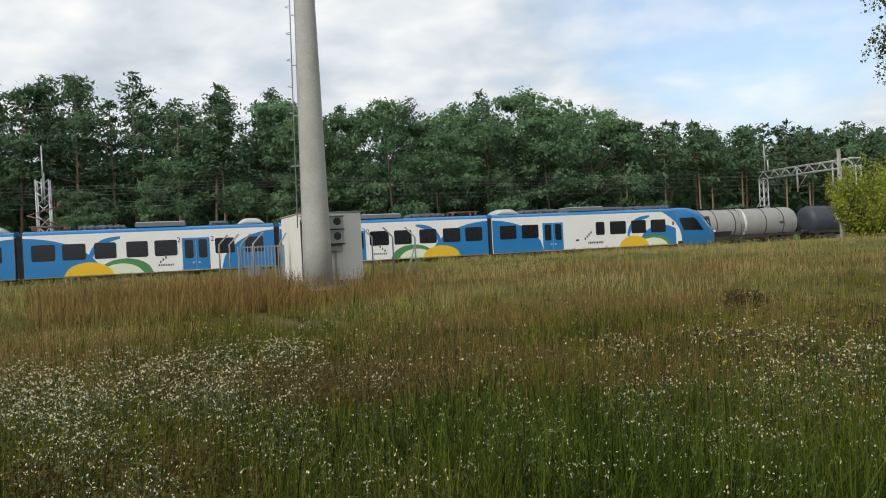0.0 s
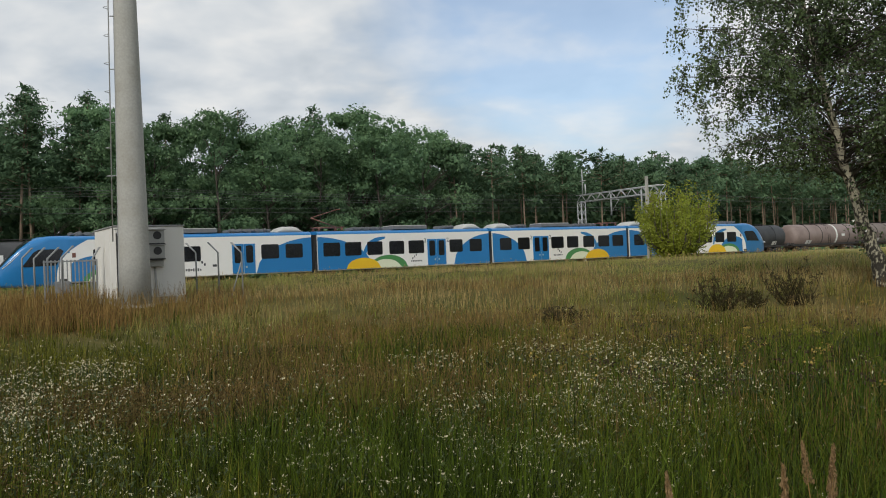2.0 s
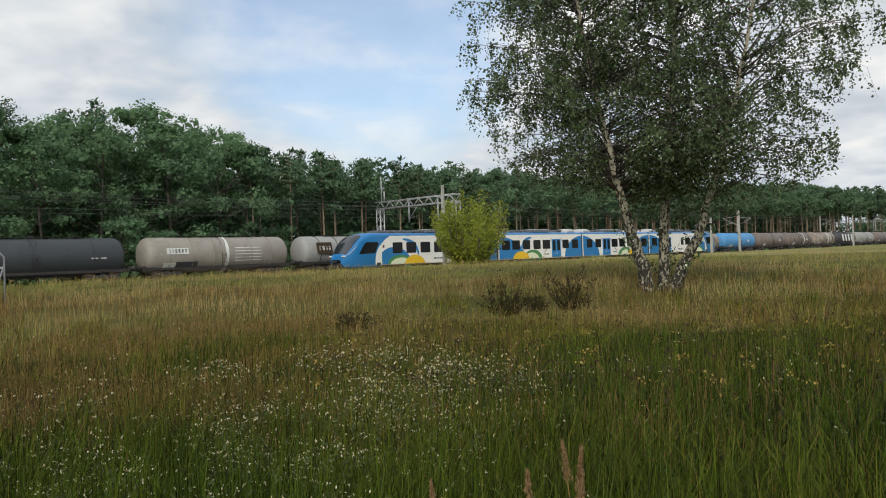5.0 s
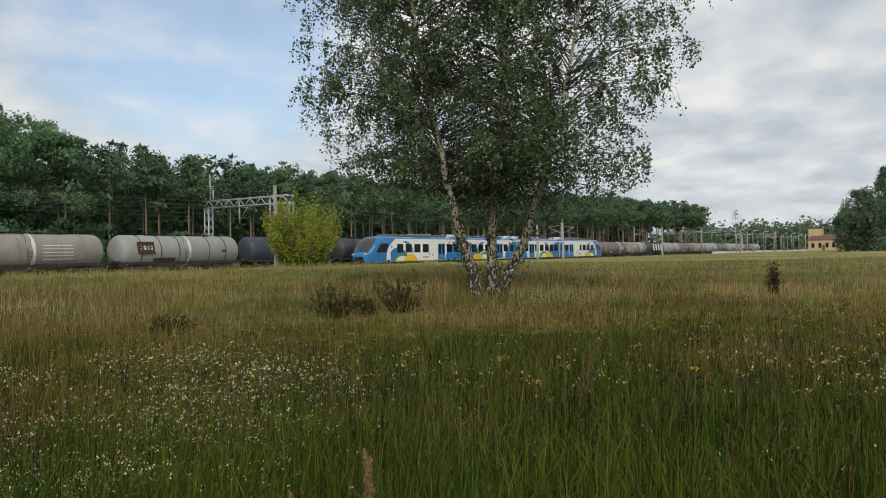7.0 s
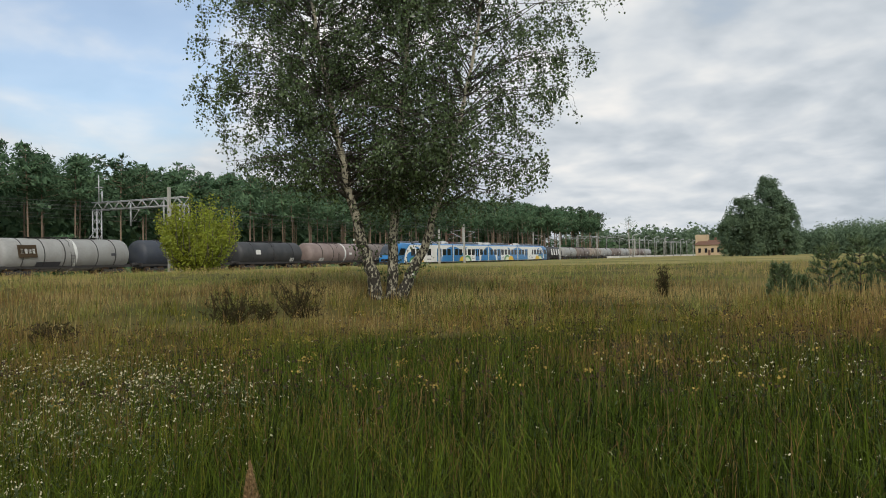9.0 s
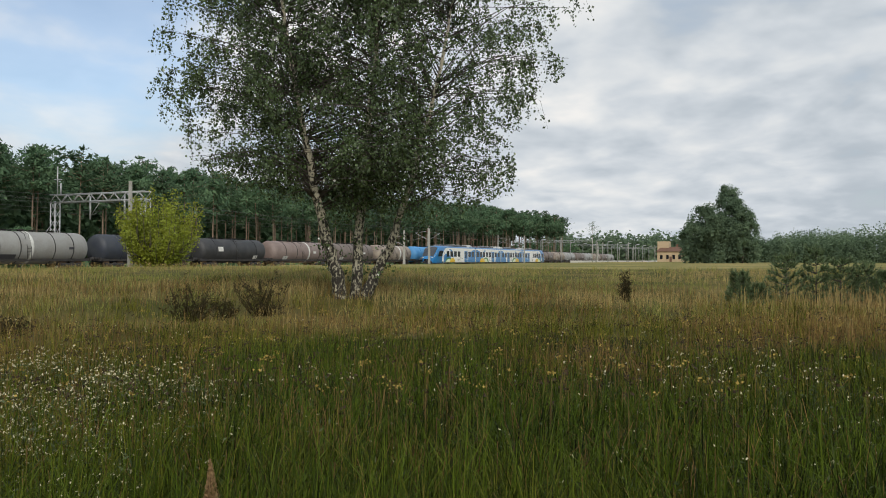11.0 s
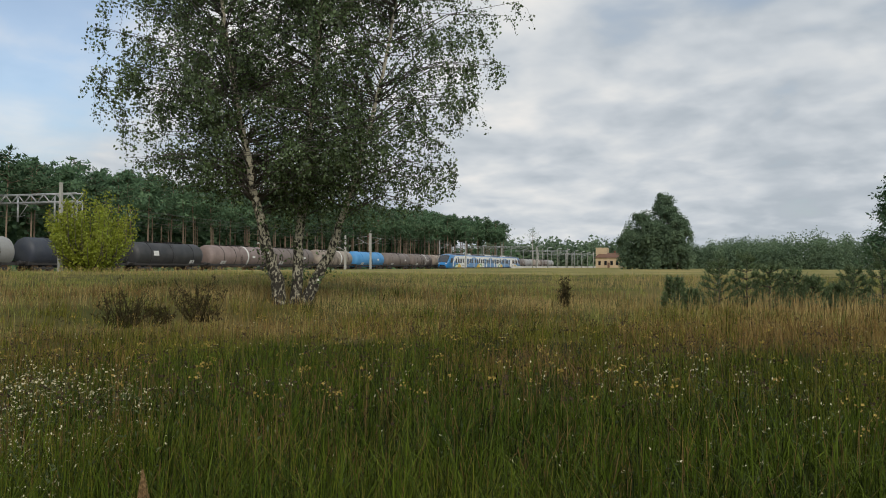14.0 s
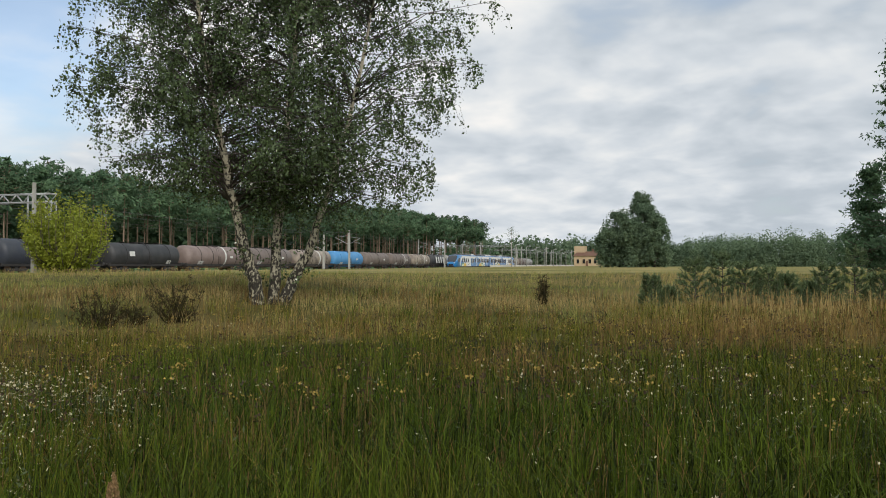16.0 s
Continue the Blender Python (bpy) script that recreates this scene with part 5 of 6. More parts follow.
def build_far():
    far_clump("far_woods", "distant dark green wood behind the station", 54.6, 66.5, 520, 21, 19, 150, 160, 2.2, M["leaf_far_hazed"], 3, 60)
    far_clump("field_edge_wood", "dark green wood at the far edge of the meadow", 68.5, 84.0, 225, 8.2, 12.0, 130, 640, 0.52, M["leaf_far_hazed"], 8, 30)
    far_clump("wood_beyond", "dark green wood closing the meadow", 84.0, 140.0, 200, 14, 17, 130, 60, 2.0, M["leaf_far_hazed"], 9, 30)
    # group of tall trees standing alone in the field
    for az, r, h, w, pk, s in ((65.9, 168, 8.6, 6.8, 0.3, 1), (68.05, 170, 15.8, 9.2, 0.5, 2), (69.1, 166, 11.0, 6.6, 0.35, 3), (66.7, 165, 11.4, 8.6, 0.35, 4), (68.5, 167, 13.2, 8.4, 0.4, 6), (67.4, 164, 9.4, 8.6, 0.25, 7)):
        t = broadleaf_tree(200 + s, h, w, 8200, 0.30, 0.03, 1.25, pk, 84, "leaf_far_hazed")
        a = radians(az)
        t.matrix_basis = pose(r * math.sin(a), r * math.cos(a), 0.9)
        tagged(t, "tall dense field tree standing in the open meadow", "tree", "lone field trees")
    # lone taller tree on the skyline
    t = pine_tree(77, 24, 9, 700, 0.6)
    a = radians(59.0)
    t.matrix_basis = pose(470 * math.sin(a), 470 * math.cos(a), 0.9)
    tagged(t, "single taller pine above the distant wood", "tree", "skyline tree")
    # dark conifer at the meadow's edge
    for az, r, h, w, s in ((84.1, 66, 18.0, 7.6, 4), (82.4, 69, 8.0, 6.0, 5), (86.5, 63, 13.0, 6.5, 6)):
        a = radians(az)
        t = spruce_tree(90 + s, h, w, 6600)
        t.matrix_basis = pose(r * math.sin(a), r * math.cos(a), gz(r * math.sin(a), r * math.cos(a)))


def build_bush():
    rng = np.random.default_rng(21)
    p = spot(52.2, 46.6)
    root = thing("yellow_green_bush", pose(p.x, p.y, gz(p.x, p.y)), "yellow-green leafy bush standing before the railway", "bush")
    stems, pts = [], []
    for i in range(96):
        a = rng.uniform(0, 2 * math.pi)
        rad = 3.25 * math.sqrt(rng.uniform(0.01, 1))
        rad *= 0.8 + 0.35 * math.sin(3 * a + 1) ** 2
        hh = (6.2 - 0.13 * rad ** 2) * rng.uniform(0.5, 1.1)
        b = (0.5 * math.cos(a), 0.5 * math.sin(a), 0)
        m = (rad * 0.9 * math.cos(a), rad * 0.9 * math.sin(a), hh * 0.42)
        e = (rad * math.cos(a), rad * math.sin(a), hh)
        stems.append(([b, m, e], [0.045, 0.03, 0.008]))
        for k in np.linspace(0.14, 1, 34):
            q = np.array(b) * (1 - k) ** 2 + 2 * np.array(m) * k * (1 - k) + np.array(e) * k * k
            pts += list(q + rng.normal(size=(7, 3)) * 0.36 * (1.15 - 0.75 * k))
    for st in stems:
        tubes("stem", [st], M["bark_grey"], root, sides=5)
    v, f = leaves_np(rng, np.array(pts), 0.19, 0.6)
    put("crown", mesh_np("crown", v, f, M["leaf_bush"]), root)


def build_birch():
    rng = np.random.default_rng(4)
    base = Vector((17.95, 19.75, 0))
    z0 = gz(base.x, base.y)
    root = thing("birch_tree", pose(base.x, base.y, z0, 0, 0, -42), "large three-stemmed birch with white bark and drooping leafy twigs", "tree")
    # local x: across the view, y: away
    stems = [([(-0.35, 0, -0.1), (-0.50, 0, 0.8), (-0.85, 0.0, 2.0), (-1.3, 0.1, 3.9), (-1.9, 0.2, 7.0), (-2.3, 0.2, 9.6), (-2.6, 0.3, 12.5)], [0.235, 0.20, 0.165, 0.125, 0.09, 0.06, 0.02]),
             ([(0.10, 0.1, -0.1), (0.16, 0.1, 0.8), (0.22, 0.15, 2.2), (0.40, 0.3, 4.6), (0.75, 0.5, 8.0), (0.9, 0.5, 10.5), (0.9, 0.6, 13.2)], [0.20, 0.18, 0.155, 0.12, 0.08, 0.055, 0.02]),
             ([(0.35, -0.1, -0.1), (0.72, -0.1, 0.7), (1.18, -0.15, 1.6), (1.7, -0.3, 3.2), (2.5, -0.5, 6.0), (3.1, -0.6, 8.8), (3.4, -0.7, 11.4)], [0.20, 0.175, 0.14, 0.10, 0.07, 0.045, 0.02])]
    for pts, rad in stems:
        fine_p, fine_r = [], []
        for i in range(len(pts) - 1):
            for k in np.linspace(0, 1, 6)[: (6 if i == len(pts) - 2 else 5)]:
                q = np.array(pts[i]) * (1 - k) + np.array(pts[i + 1]) * k
                fine_p.append(tuple(q + np.array([rng.normal() * 0.02, rng.normal() * 0.02, 0])))
                fine_r.append((rad[i] * (1 - k) + rad[i + 1] * k) * rng.uniform(0.95, 1.06))
        tubes("trunk", [(fine_p, fine_r)], M["bark_birch"], root, "white birch trunk with black fissures", sides=12)
    limbs, twigs, leaf = [], [], []

    def stem_at(s, z):
        pts = stems[s][0]
        for a, b in zip(pts, pts[1:]):
            if a[2] <= z <= b[2]:
                k = (z - a[2]) / (b[2] - a[2])
                return np.array(a) * (1 - k) + np.array(b) * k
        return np.array(pts[-1])
    # half-widths of the crown on its two sides, by height
    ZS = (2.3, 2.9, 3.5, 4.2, 5.2, 6.4, 7.4, 8.4, 10.0, 12.0, 14.0)
    LEFT = (0.0, -1.2, -3.6, -5.0, -5.5, -6.4, -6.6, -6.5, -6.3, -5.0, -3.2)
    RIGHT = (2.2, 3.9, 5.0, 5.5, 5.6, 5.6, 7.0, 7.5, 7.1, 5.4, 3.2)
    for i in range(640):
        s = int(rng.choice(3, p=(0.40, 0.32, 0.28)))
        z = rng.uniform(2.7, 12.4) if i % 9 else rng.uniform(2.8, 6.0)
        a = rng.uniform(0, 2 * math.pi)
        p0 = stem_at(s, z)
        top = 1 - max(0, (z - 8.0)) / 7.0
        reach = rng.uniform(1.2, 6.8) * top + 0.5
        if z < 4.2:
            reach *= 0.8
        dirx = math.cos(a)
        tip = p0 + np.array([reach * dirx, reach * math.sin(a) * 0.8, rng.uniform(0.2, 1.9) * (0.6 if z < 5 else 1)])
        slack = 0.3 + rng.uniform(0, 1.0) ** 2 * 1.5
        room = np.interp(tip[2], ZS, RIGHT) - slack - p0[0] if dirx > 0 else p0[0] - np.interp(tip[2], ZS, LEFT) - slack
        tip = p0 + (tip - p0) * min(1.0, max(0.15, room) / max(0.05, abs(tip[0] - p0[0])))
        midp = (p0 + tip) / 2 + np.array([0, 0, 0.5])
        limbs.append(([tuple(p0), tuple(midp), tuple(tip)], [0.026, 0.014, 0.005]))
        for j in range(10):
            k = rng.uniform(0.18, 1.0) if j > 1 else rng.uniform(0.9, 1.0)
            b = p0 * (1 - k) ** 2 + 2 * midp * k * (1 - k) + tip * k * k
            if rng.random() < (0.42 if abs(b[0] - 1.3) < 2.9 and 3.2 < b[2] < 7.2 else 0.05):
                continue
            L = rng.uniform(0.65, 1.6)
            sw = np.array([rng.normal() * 0.34 + 0.22 * dirx, rng.normal() * 0.34 + 0.22 * math.sin(a), 0])
            e = b + sw * L * 0.7 + np.array([0, 0, -L * rng.uniform(0.35, 1.0)])
            e[0] = np.clip(e[0], np.interp(e[2], ZS, LEFT), np.interp(e[2], ZS, RIGHT))
            if e[2] < 2.3 or (e[2] < 3.6 and not np.interp(e[2], ZS, LEFT) < e[0] - 0.1):
                continue
            if e[2] < 5.0 and e[1] < 0.3 and abs(e[0] - stem_at(0, e[2])[0]) < 0.45:
                continue
            m2 = (b + e) / 2 + np.array([0, 0, 0.2 * L]) + sw * 0.1
            twigs.append(([tuple(b), tuple(m2), tuple(e)], [0.005, 0.0035, 0.002]))
            kk = rng.uniform(0, 1.05, 27)[:, None]
            q = b * (1 - kk) ** 2 + 2 * m2 * kk * (1 - kk) + e * kk * kk
            leaf.append(q + rng.normal(size=q.shape) * 0.07)
    # low boughs that hang before the two leaning stems
    for i in range(20):
        s = 1 + i % 2
        z = rng.uniform(3.0, 5.8)
        a = rng.uniform(-2.9, -0.2)
        p0 = stem_at(s, z)
        tip = p0 + np.array([math.cos(a), math.sin(a), 0.15]) * rng.uniform(0.6, 2.1)
        limbs.append(([tuple(p0), tuple((p0 + tip) / 2 + np.array([0, 0, 0.25])), tuple(tip)], [0.02, 0.012, 0.004]))
        for j in range(6):
            b = p0 + (tip - p0) * rng.uniform(0.2, 1.0) + np.array([0, 0, 0.15])
            e = b + rng.normal(size=3) * (0.3, 0.3, 0.1) + np.array([0, 0, -rng.uniform(0.3, 1.1)])
            if e[2] < 2.4 or e[0] < -0.4:
                continue
            twigs.append(([tuple(b), tuple(e)], [0.005, 0.002]))
            kk = rng.uniform(0, 1.05, 24)[:, None]
            leaf.append(b * (1 - kk) + e * kk + rng.normal(size=(24, 3)) * 0.085)
    for i in range(46):
        s = int(rng.integers(3))
        z = rng.uniform(0.9, 3.2)
        p0 = stem_at(s, z)
        a = rng.uniform(0, 2 * math.pi)
        e = p0 + np.array([math.cos(a), math.sin(a), rng.uniform(-0.5, 0.5)]) * rng.uniform(0.3, 0.9)
        twigs.append(([tuple(p0), tuple(e)], [0.006, 0.002]))
        kk = rng.uniform(0.4, 1.1, 22)[:, None]
        q = p0 * (1 - kk) + e * kk
        leaf.append(q + rng.normal(size=q.shape) * 0.10)
    for lm in limbs[:280]:
        tubes("branch", [lm], M["bark_grey"], root, sides=5)
    tagged(tubes("branch_growth", limbs[280:], M["bark_grey"], root, sides=4), kind="stuff")
    tagged(tubes("twig_growth", twigs, M["twig"], root, sides=3), kind="stuff")
    pts = np.concatenate(leaf)
    v, f = leaves_np(rng, pts, 0.086, 0.80, droop=0.7)
    put("crown", mesh_np("crown", v, f, M["leaf_birch"]), root)


def build_small_growth():
    rng = np.random.default_rng(12)
    # dark dead shrubs in the grass
    for x, y, w, h in ((11.7, 19.0, 0.75, 1.15), (13.6, 18.6, 0.85, 1.05), (6.9, 18.3, 0.8, 0.28), (12.6, 18.9, 0.5, 0.4), (25.5, 13.9, 0.2, 0.95)):
        root = thing("dead_shrub", pose(x, y, gz(x, y)), "dark half-dead shrub tangled in dry grass", "shrub", "dead shrubs")
        tw, pts = [], []
        for i in range(44 if h > 0.9 else 20):
            a = rng.uniform(0, 2 * math.pi)
            o = np.array([rng.normal() * w * 0.25, rng.normal() * w * 0.2, 0])
            out = rng.uniform(0.15, 0.75) * min(1, w * 1.3)
            e = o + np.array([math.cos(a) * out, math.sin(a) * out, 0.2 + rng.uniform(0, 1) ** 1.3 * h * 0.85 * (1.25 - 0.5 * abs(o[0]) / w)])
            tw.append(([tuple(o), tuple((o + e) * 0.5 + rng.normal(size=3) * 0.05), tuple(e)], [0.014, 0.009, 0.004]))
            for j in range(3):
                k = rng.uniform(0.45, 0.95)
                b = o * (1 - k) + e * k
                t = b + rng.normal(size=3) * (0.11, 0.11, 0.07) + np.array([0, 0, 0.05])
                tw.append(([tuple(b), tuple(t)], [0.005, 0.002]))
                pts += [b * (1 - q) + t * q + rng.normal(size=3) * 0.02 for q in np.linspace(0.2, 1, 12)]
            pts += [o * (1 - k) + e * k + rng.normal(size=3) * 0.05 for k in np.linspace(0.05, 0.9, 22)]
        tagged(tubes("twig_tangle", tw, M["twig"], root, sides=4), kind="stuff")
        v, f = leaves_np(rng, np.array(pts), 0.058, 0.35)
        put("leaves", mesh_np("leaves", v, f, M["shrub_leaf"]), root)
    # young pines: whorls of shoots that turn up at their ends, each a brush of needles
    for x, y, h, w in ((26.9, 10.4, 1.15, 0.55), (27.15, 9.9, 0.7, 0.45), (27.8, 9.2, 1.75, 0.75), (28.25, 8.4, 1.95, 0.62), (28.7, 7.75, 1.55, 0.72), (29.1, 7.1, 1.4, 0.70), (29.5, 6.6, 1.15, 0.55), (30.5, 5.5, 1.45, 0.75), (30.9, 4.7, 2.0, 0.68), (30.2, 6.0, 0.85, 0.5), (31.3, 3.9, 1.1, 0.7), (31.6, 3.2, 1.4, 0.7)):
        root = thing("young_pine", pose(x, y, gz(x, y) - 0.12, 0, 0, float(rng.uniform(0, 360))), "young bushy green pine in the tall grass", "young pine", "young pines")
        tw, brush = [([(0, 0, 0), (0.02, 0, h * 0.95)], [0.03, 0.008])], []
        for whorl in range(6):
            k = 0.10 + 0.78 * whorl / 5
            for j in range(6):
                a = (j + rng.uniform(-0.3, 0.3)) * math.pi / 3 + whorl
                L = w * (1.08 - 0.72 * k) * rng.uniform(0.65, 1.1)
                p0 = np.array([0, 0, h * (k + rng.uniform(-0.03, 0.03))])
                m = p0 + np.array([L * 0.75 * math.cos(a), L * 0.75 * math.sin(a), L * 0.22])
                e = p0 + np.array([L * math.cos(a), L * math.sin(a), L * 0.55 + 0.16])
                tw.append(([tuple(p0), tuple(m), tuple(e)], [0.013, 0.009, 0.005]))
                brush.append((p0 * 0.4 + m * 0.6, m, e))
                for q in (-0.5, 0.5):
                    g = m + np.array([L * 0.35 * math.cos(a + q), L * 0.35 * math.sin(a + q), 0.14])
                    brush.append((m, (m + g) / 2, g))
        brush.append((np.array([0, 0, h * 0.82]), np.array([0, 0, h * 0.92]), np.array([0, 0, h * 1.06])))
        tubes("stem", tw, M["bark_grey"], root, sides=5)
        nv, nf, o = [], [], 0
        for p0, m, e in brush:
            t = rng.uniform(0, 1, 54)[:, None]
            q = p0 * (1 - t) ** 2 + 2 * m * t * (1 - t) + e * t * t
            ax = (e - p0) / np.linalg.norm(e - p0)
            nd = rng.normal(size=(54, 3)) * 0.6 + ax * 0.9
            nd /= np.linalg.norm(nd, axis=1)[:, None]
            sd = np.cross(nd, rng.normal(size=(54, 3)))
            sd /= np.linalg.norm(sd, axis=1)[:, None]
            ln, wd = rng.uniform(0.06, 0.12, 54)[:, None], 0.009
            nv.append(np.stack([q - sd * wd, q + sd * wd, q + nd * ln + sd * wd * 0.4, q + nd * ln - sd * wd * 0.4], 1).reshape(-1, 3))
            nf.append(np.arange(216).reshape(54, 4) + o)
            o += 216
        put("needles", mesh_np("needles", np.concatenate(nv), np.concatenate(nf), M["leaf_sapling"]), root)


# ---------------------------------------------------------------- station
def build_station():
    tagged(part("platform", box_bm([((0, 0, 0), (250, 3.4, 1.0))], 0.03), M["platform"], None), "long low pale concrete station platform", "platform", kind="structure").matrix_basis = pose(*track(352, 52.9, 0.98), 0, 0, TURN)
    first = None
    for i in range(24):
        u = 236 + 9.6 * i + 0.8 * math.sin(i * 2.3)
        v = 51.0 if i % 2 else 66.0
        m = pose(*track(u, v, 0.9), 0, 0, TURN)
        if first is None:
            first = thing("platform_lamp", m, "slim grey platform lamp with a pale head", "lamp", "platform lamps")
            tubes("pole", [([(0, 0, 0), (0, 0, 6.6), (0, -0.25, 6.9), (0, -1.1, 7.0)], [0.14, 0.12, 0.10, 0.08])], M["galv"], first)
            part("head", box_bm([((0, -1.15, 7.0), (0.34, 0.8, 0.16))], 0.05), M["lampglass"], first)
        else:
            copy_thing(first, m)
    # lattice portals over the tracks
    for u in (236, 300, 372):
        root = thing("catenary_portal", pose(*track(u, 50.0, 0.4), 0, 0, TURN + 90), "distant grey lattice portal over the tracks", "gantry", "catenary portals")
        b = tubes("beam", lattice(26, 0.5, 1.2, 0.035, 0.022), M["galv"], root, sides=4)
        b.matrix_basis = Matrix.Translation((0, 0, 6.9)) @ Matrix.Rotation(radians(90), 4, "Y")
        for x in (0, 9.6, 26):
            tubes("leg", [([(x, 0, 0), (x, 0, 8.0)], 0.13)], M["concrete"], root)
    # station house
    a = radians(64.45)
    root = thing("station_house", pose(330 * math.sin(a), 330 * math.cos(a), 0.8, 0, 0, TURN - 90), "yellowish two-storey station house with a brown roof", "house")
    part("wall", box_bm([((0, 0, 2.2), (10, 8, 4.4)), ((-3, 2, 4.2), (4.6, 6, 8.4))], 0.03), M["plaster"], root)
    bm = bmesh.new()
    vs = [bm.verts.new(p) for p in ((-5.4, -4.5, 4.3), (5.4, -4.5, 4.3), (5.4, 4.5, 4.3), (-5.4, 4.5, 4.3), (-4, 0, 6.2), (4, 0, 6.2))]
    for f in ((0, 1, 5, 4), (1, 2, 5), (2, 3, 4, 5), (3, 0, 4), (3, 2, 1, 0)):
        bm.faces.new([vs[i] for i in f])
    part("roof", bm, M["tile"], root)
    part("chimney", box_bm([((2.2, 0.5, 6.4), (0.8, 0.8, 1.6))], 0.02), M["tile"], root)
    for x in (-3.4, -1.0, 1.4, 3.6):
        part("window", box_bm([((x, -4.02, 2.1), (1.0, 0.1, 1.7))], 0.02), M["glass"], root)
    part("door", box_bm([((0.2, -4.02, 1.2), (0.9, 0.12, 2.2))], 0.02), M["tile"], root)


# ---------------------------------------------------------------- meadow
def field_noise(x, y, s, seed):
    """Smooth patches between 0 and 1."""
    rng = np.random.default_rng(seed)
    v = np.zeros_like(x)
    for k in range(5):
        a = rng.uniform(0, 2 * math.pi)
        f = s * rng.uniform(0.5, 1.9)
        v += np.sin((x * math.cos(a) + y * math.sin(a)) * f + rng.uniform(0, 6.28) + 1.2 * np.sin((x * math.sin(a) - y * math.cos(a)) * f * 0.6))
    return np.clip(0.5 + v / 5, 0, 1)


def scatter(rng, n, r0, r1, az0=-42, az1=98, power=1.0):
    az = np.radians(rng.uniform(az0, az1, n))
    r = r0 * (r1 / r0) ** (rng.uniform(0, 1, n) ** power)
    x, y = r * np.sin(az), r * np.cos(az)
    v = -math.cos(AZ) * x + math.sin(AZ) * y
    ok = v < 52.5
    for cx, cy, q in ((-4.5, 28.0, 0.75), (-4.8, 30.7, 1.9)):
        ok &= np.hypot(x - cx, y - cy) > q
    return x[ok], y[ok], r[ok]


def blades(rng, x, y, h, w, lean, tip=0.0, towards=None):
    """Bent blades: two quads each, narrow at the tip."""
    n = len(x)
    z = ground_z(x, y) - 0.02
    a = rng.uniform(0, 2 * math.pi, n) if towards is None else towards
    l = np.abs(rng.normal(size=n)) * lean
    dx, dy = np.cos(a) * l * h, np.sin(a) * l * h
    b = rng.uniform(0, 2 * math.pi, n)
    wx, wy = np.cos(b) * w * 0.5, np.sin(b) * w * 0.5
    v = np.empty((n, 6, 3))
    for i, (k, ww) in enumerate(((0, 1.0), (0.55, 0.85), (1.0, tip))):
        cx, cy, cz = x + dx * k ** 2, y + dy * k ** 2, z + h * (k - 0.35 * np.minimum(l, 1.4) * k * k)
        v[:, 2 * i] = np.stack([cx - wx * ww, cy - wy * ww, cz], 1)
        v[:, 2 * i + 1] = np.stack([cx + wx * ww, cy + wy * ww, cz], 1)
    o = np.arange(n)[:, None] * 6
    f = np.concatenate([o + np.array([[0, 1, 3, 2]]), o + np.array([[2, 3, 5, 4]])])
    return v.reshape(-1, 3), f


def tussocks(rng, x, y, r, per, spread):
    """Blades in tufts round the points given: place, distance, the way they splay, a height for the tuft."""
    k = np.repeat(np.arange(len(x)), per)
    n = len(k)
    ox, oy = rng.normal(size=n), rng.normal(size=n)
    s = spread * rng.uniform(0.5, 1.5, len(x))[k] * (1 + r[k] / 30)
    wind = rng.normal(size=n) * 0.9
    return x[k] + ox * s, y[k] + oy * s, r[k], np.arctan2(oy, ox + 0.5) + wind * 0.5, rng.uniform(0.65, 1.3, len(x))[k], np.hypot(ox, oy)


